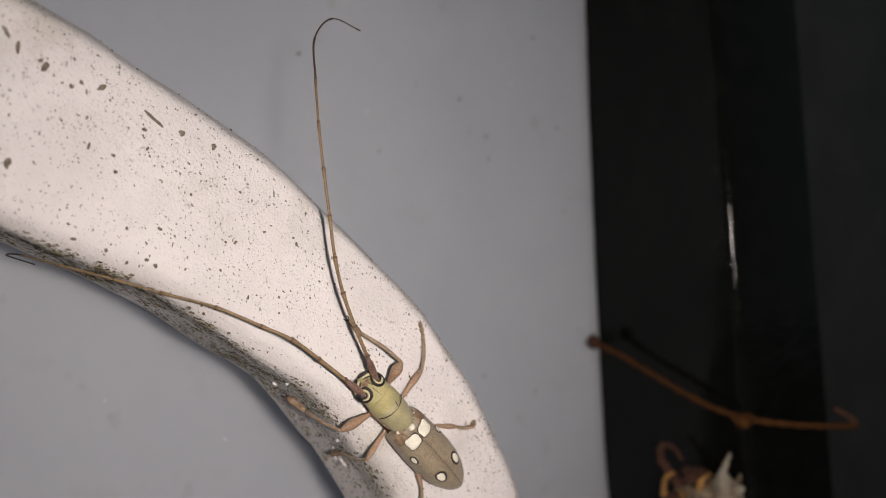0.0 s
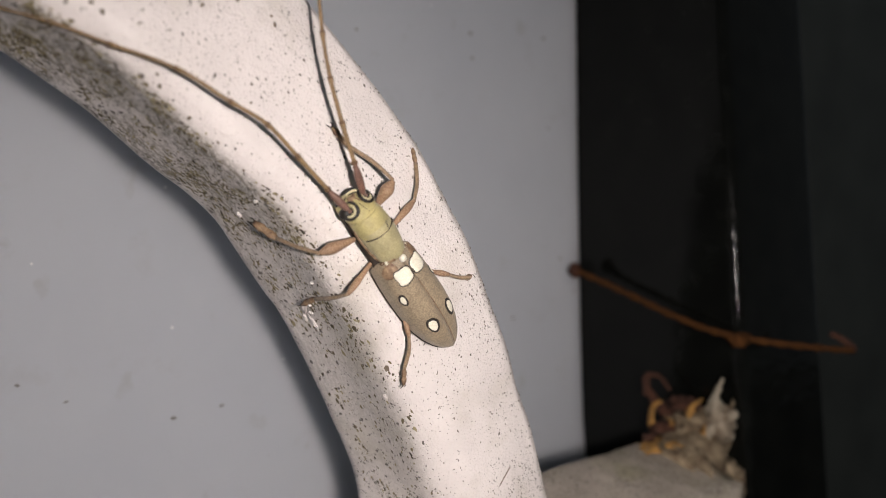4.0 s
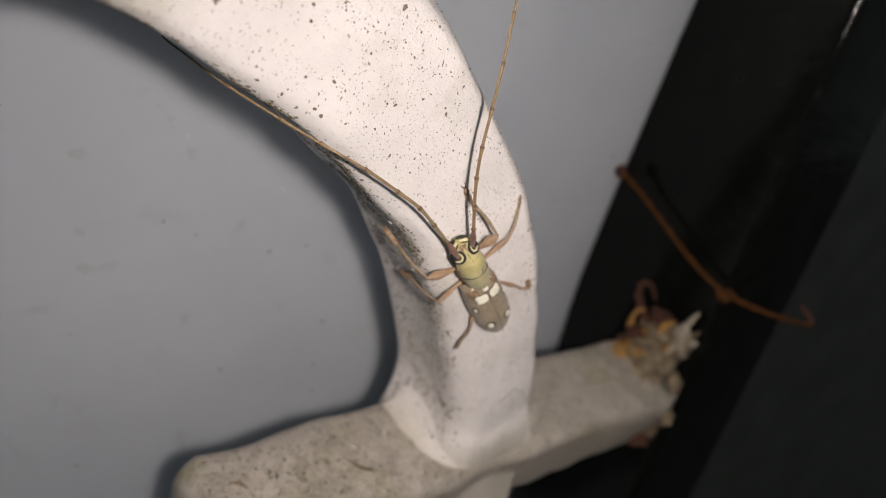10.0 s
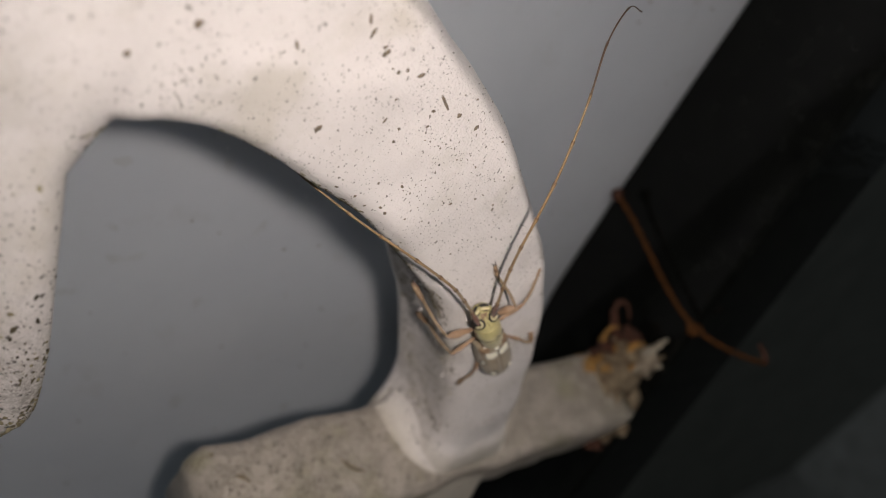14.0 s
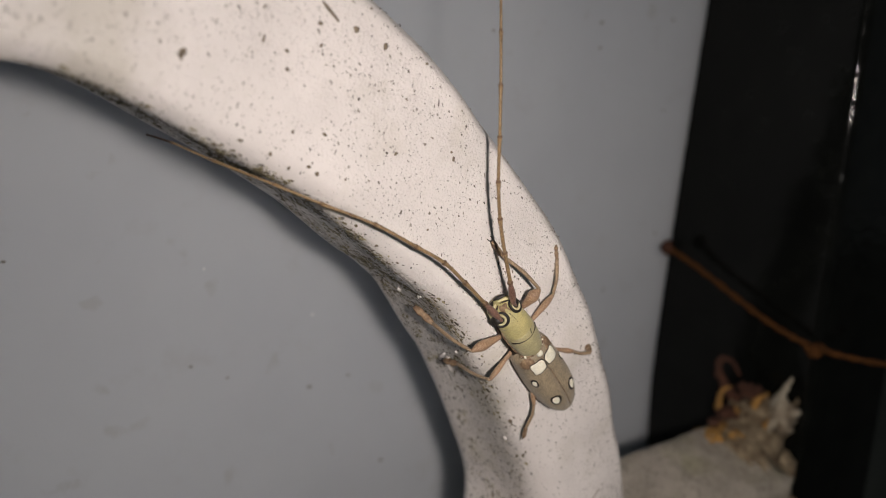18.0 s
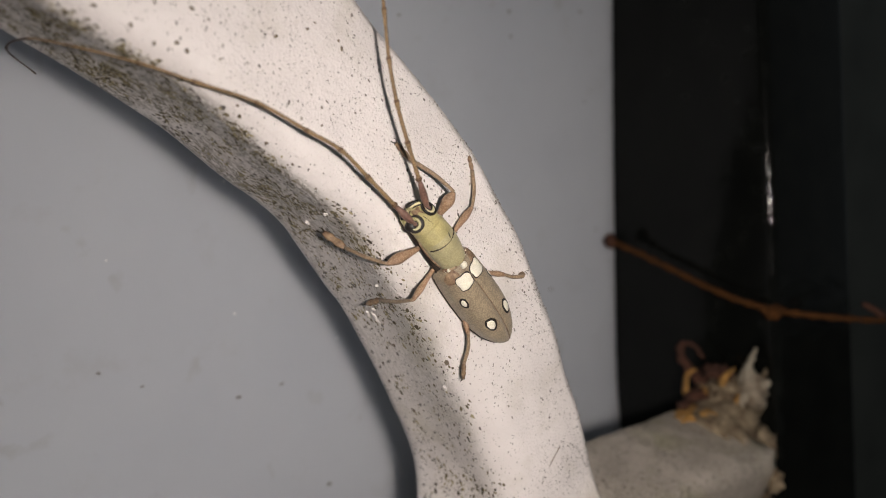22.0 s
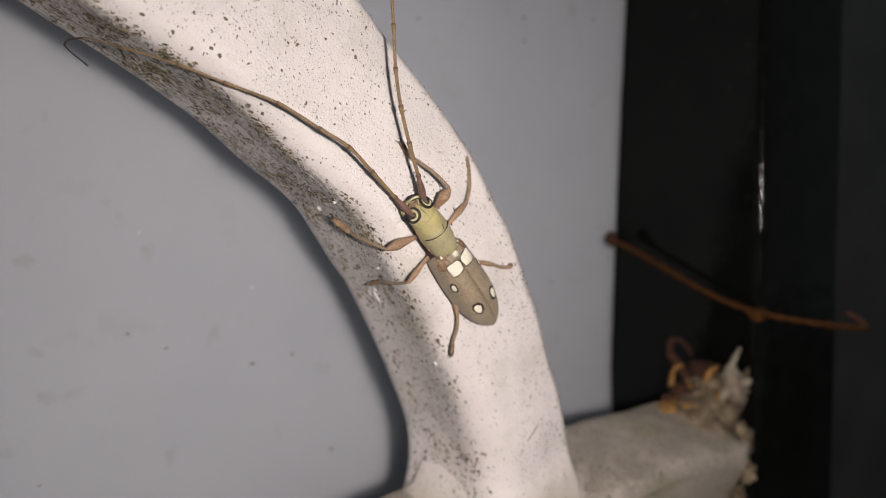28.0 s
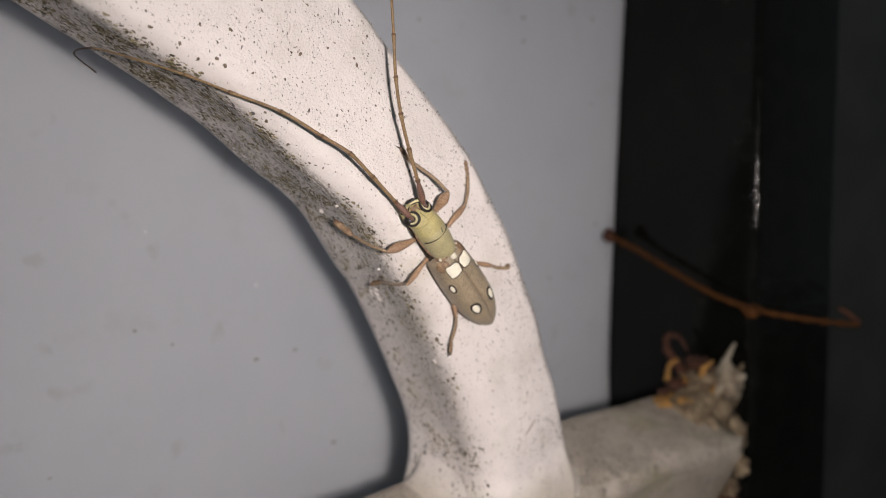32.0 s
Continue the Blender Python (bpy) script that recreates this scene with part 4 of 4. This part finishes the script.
    part("furrow", tube([on_body(13.45 + 0.07 * k, 0.30 + 0.02 * k, 3.40) for k in range(9)], [0.05 - 0.004 * k for k in range(9)], 6), RIM, pro, "dark tick on the shield")
    arc = np.linspace(-1.35, 1.35, 19)
    collar = part("collar", tube([on_body(10.98 - 0.10 * math.cos(a), 1.36 * math.sin(a), 1.62 + 1.34 * math.cos(a)) for a in arc], [0.17 + 0.03 * math.sin(9 * a) for a in arc], 8, 0.8, 0.2, 5), MOTTLE, pro, "mottled brown hind collar")
    for a, r in ((-1.2, 0.13), (-0.95, 0.18), (-0.55, 0.12), (0.5, 0.12), (0.9, 0.16), (1.2, 0.12)):
        part("fleck", lump_ball(on_body(10.9, 1.42 * math.sin(a), 1.66 + 1.38 * math.cos(a)), (r, r * 0.6, r), int(a * 10) + 60, 0.5), CREAM, collar, "small cream fleck")
    for side in (-1, 1):
        part("side_margin", tube([on_body(11.2 + 0.42 * k, side * (1.27 + 0.23 * math.sin(0.35 * k) + 0.012 * k), 1.75) for k in range(9)], [0.09 + 0.03 * math.sin(k * 1.3) for k in range(9)], 6, 1, 0.15, 7), MOTTLE, pro, "brown side margin")
    part("scutellum", lump_ball(on_body(10.42, 0, 2.98), (0.36, 0.22, 0.34), 3, 0.2), CREAM, t, "cream scutellum")
    # head
    rings = []
    for f, w, lo, hi in HEAD:
        rings.append([on_body(f, w * math.sin(a), (lo + hi) / 2 + (hi - lo) / 2 * math.cos(a)) for a in (2 * math.pi * k / 24 for k in range(24))])
    head = part("head", loft(rings), OLIVE, t, "olive head")
    for side in (-1, 1):
        centre = Vector((16.12, side * 0.93, 2.12))
        normal = Vector((0.42, side * 0.52, 0.74)).normalized()
        ahead = (Vector((1, 0, 0)) - normal * normal.x).normalized()
        across = normal.cross(ahead) * (1 if side < 0 else -1)

        def hoop(radius, a0, a1, lift, thick, n=26):
            """An arc round the feeler's socket; 0 points ahead, a quarter turn points outwards."""
            path, radii = [], []
            for i in range(n):
                a = a0 + (a1 - a0) * i / (n - 1)
                v = centre + (ahead * math.cos(a) + across * math.sin(a)) * radius + normal * lift
                path.append(on_body(v.x, v.y, v.z))
                radii.append(thick * (0.35 + 0.65 * math.sin(math.pi * i / (n - 1)) ** 0.5))
            return tube(path, radii, 8, 0.7)

        eye = part("eye", lump_ball(on_body(16.0, side * 1.10, 1.66), (0.52, 0.58, 0.52), 4, 0.06, 3), EYE, head, "glossy black eye")
        part("eye_lobe", hoop(0.66, 0.0, 5.2, 0.02, 0.16), EYE, eye, "dark lobe of the eye")
        part("eye_ring", hoop(0.44, 0.6, 5.4, 0.10, 0.10), EYE_CREAM, eye, "cream ring round the feeler socket")
        part("eye_rim", hoop(0.24, 0.3, 5.9, 0.08, 0.075), EYE, eye, "dark inner rim")
        part("socket", lump_ball(on_body(*(centre + normal * 0.02)), (0.20, 0.18, 0.20), 5, 0.3), SCAPE, eye, "brown feeler socket")
        part("jaw", lump_ball(on_body(16.5, side * 0.32, 0.5), (0.3, 0.4, 0.28), 2, 0.2), MOTTLE, head)
        part("eye_front", face_line((0.48, 1.05), (side * 0.06, side * 1.12), 0.23), EYE, eye, "dark front lobe of the eye")
        part("cheek", face_line((0.98, 1.45), (side * 0.14, side * 1.05), 0.12), EYE_CREAM, head, "cream line before the eye")
        part("brow", face_line((1.28, 1.68), (side * 0.10, side * 0.95), 0.085), UNDER, head, "dark line before the feeler")
        part("brow", face_line((1.75, 2.3), (side * 0.10, side * 0.28), 0.07), MOTTLE, head, "brown mottle between the feelers")
    part("furrow", tube([on_body(15.3 + 0.12 * k, 0, 2.95 - 0.085 * k) for k in range(8)], [0.035] * 8, 6), UNDER, head)
    part("frons", lump_ball(on_body(16.46, 0, 1.72), (0.40, 0.34, 0.40), 9, 0.5, 3, 1.6), MOTTLE, head, "mottled brown brow between the feelers")
    # feelers, segment by segment
    left = [(-3.45, -1.05, 1.45), (-4.92, -0.7, 3.12), (-7.32, -0.85, 5.64), (-9.68, -1.1, 7.95), (-12.02, -0.5, 9.57), (-15.38, 0.1, 11.77), (-18.93, 2.0, 13.47), (-21.89, 3.8, 14.94), (-25.3, 7.2, 16.5), (-27.2, 10.8, 17.4),
            (-27.7, 15.6, 17.2), (-25.1, 20.0, 15.7)]
    right = [(-1.95, -1.05, 2.52), (-2.95, -1.6, 5.0), (-4.0, -1.9, 8.0), (-4.95, -2.2, 11.2), (-5.4, -2.3, 14.4), (-5.4, -2.2, 18.0), (-5.3, -1.9, 22.0), (-4.8, -1.0, 26.0), (-3.7, 0.7, 29.9), (-2.0, 3.2, 33.8),
             (1.4, 5.6, 36.1), (5.2, 7.0, 35.3)]
    for pts, pale in ((left, 9), (right, 8)):
        fine = spline(pts, 10)
        n = len(pts) - 1
        feeler = None
        for k in range(n):
            seg = fine[k * 10:k * 10 + 11]
            r0 = 0.18 * (1 - k / n) ** 0.7 + 0.036
            if k == 0:
                radii = [0.19 + 0.15 * math.sin(math.pi * min(1, i / 9)) for i in range(11)]
            else:
                radii = [r0 * (0.86 + (0.34 * max(0, (i - 8) / 2) if i > 8 else 0)) for i in range(11)]
            mat = SCAPE if k == 0 else (FEELER if k < pale else FEELER_DARK)
            ob = part("feeler" if k == 0 else "segment", tube(seg, radii, 9), mat, feeler or t, "long jointed tan feeler" if k == 0 else "")
            if k == 0:
                feeler = ob
            elif k < 9:
                e = [Vector(q) for q in fine[k * 10 - 1:k * 10 + 2]]
                part("joint", tube([e[1] + (e[0] - e[1]).normalized() * 0.16, e[1], e[1] + (e[2] - e[1]).normalized() * 0.16], [r0 * 1.0, r0 * 1.38, r0 * 1.05], 9), JOINT if k < pale else FEELER_DARK, feeler)
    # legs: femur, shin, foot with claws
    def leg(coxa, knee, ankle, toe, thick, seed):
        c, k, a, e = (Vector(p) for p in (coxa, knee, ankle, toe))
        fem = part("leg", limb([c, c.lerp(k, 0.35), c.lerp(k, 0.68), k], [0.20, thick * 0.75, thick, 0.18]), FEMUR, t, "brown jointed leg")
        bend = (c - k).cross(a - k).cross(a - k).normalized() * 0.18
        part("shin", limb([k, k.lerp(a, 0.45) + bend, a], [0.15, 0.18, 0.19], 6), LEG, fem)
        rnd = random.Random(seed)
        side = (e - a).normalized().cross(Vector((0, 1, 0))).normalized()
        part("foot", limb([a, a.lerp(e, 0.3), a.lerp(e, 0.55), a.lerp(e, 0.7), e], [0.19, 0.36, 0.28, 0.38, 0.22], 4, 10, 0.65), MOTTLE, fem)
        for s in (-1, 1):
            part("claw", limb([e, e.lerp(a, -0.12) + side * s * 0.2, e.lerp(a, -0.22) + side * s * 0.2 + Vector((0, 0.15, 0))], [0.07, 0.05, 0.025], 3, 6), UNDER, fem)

    # toes placed along the camera's line of sight onto the bracket
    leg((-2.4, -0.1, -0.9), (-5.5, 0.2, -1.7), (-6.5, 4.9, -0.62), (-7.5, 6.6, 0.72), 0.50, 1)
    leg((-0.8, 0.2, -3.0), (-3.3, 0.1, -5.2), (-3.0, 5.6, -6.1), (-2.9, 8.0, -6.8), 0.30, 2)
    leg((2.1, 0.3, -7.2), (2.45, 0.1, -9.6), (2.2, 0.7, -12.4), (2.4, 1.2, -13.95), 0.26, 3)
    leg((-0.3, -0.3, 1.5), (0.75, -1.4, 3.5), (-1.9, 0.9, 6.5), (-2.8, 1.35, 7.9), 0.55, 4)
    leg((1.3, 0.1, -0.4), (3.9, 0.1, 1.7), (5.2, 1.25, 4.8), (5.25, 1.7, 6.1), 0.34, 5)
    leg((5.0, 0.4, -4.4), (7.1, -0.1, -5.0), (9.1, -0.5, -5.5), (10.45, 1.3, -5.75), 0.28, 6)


# ---- the torch that travels with the lens ----
def torch():
    """Its beam goes along its own -z, as the lens looks."""
    t = thing("torch", "small black torch head with a glowing white lens", "torch")
    def ring(w, z):
        return [(w * math.cos(a), w * math.sin(a), z) for a in (2 * math.pi * k / 24 for k in range(24))]

    part("housing", loft([ring(2.4, -0.3), ring(2.8, -0.3), ring(3.0, 0.2), ring(3.0, 4.5), ring(2.6, 5.0), ring(0.4, 5.0), ring(0.4, 0.6), ring(2.4, 0.6)], True), RIM, t)
    part("glowing_lens", loft([ring(2.15, 0.0), ring(2.3, 0.15), ring(2.3, 0.4)]), GLOW, t, "glowing white lens", False)
    return t


def motions():
    offset = pose(*(c * MM for c in TORCH_AT), *TORCH_AIM)
    walk(lamp, [(t, look(spot(eye), spot(target), roll) @ offset) for t, eye, target, roll in PATH])


setting()
black_pole()
rusty_wire()
scroll_bracket()
beetle()
lamp = torch()
motions()
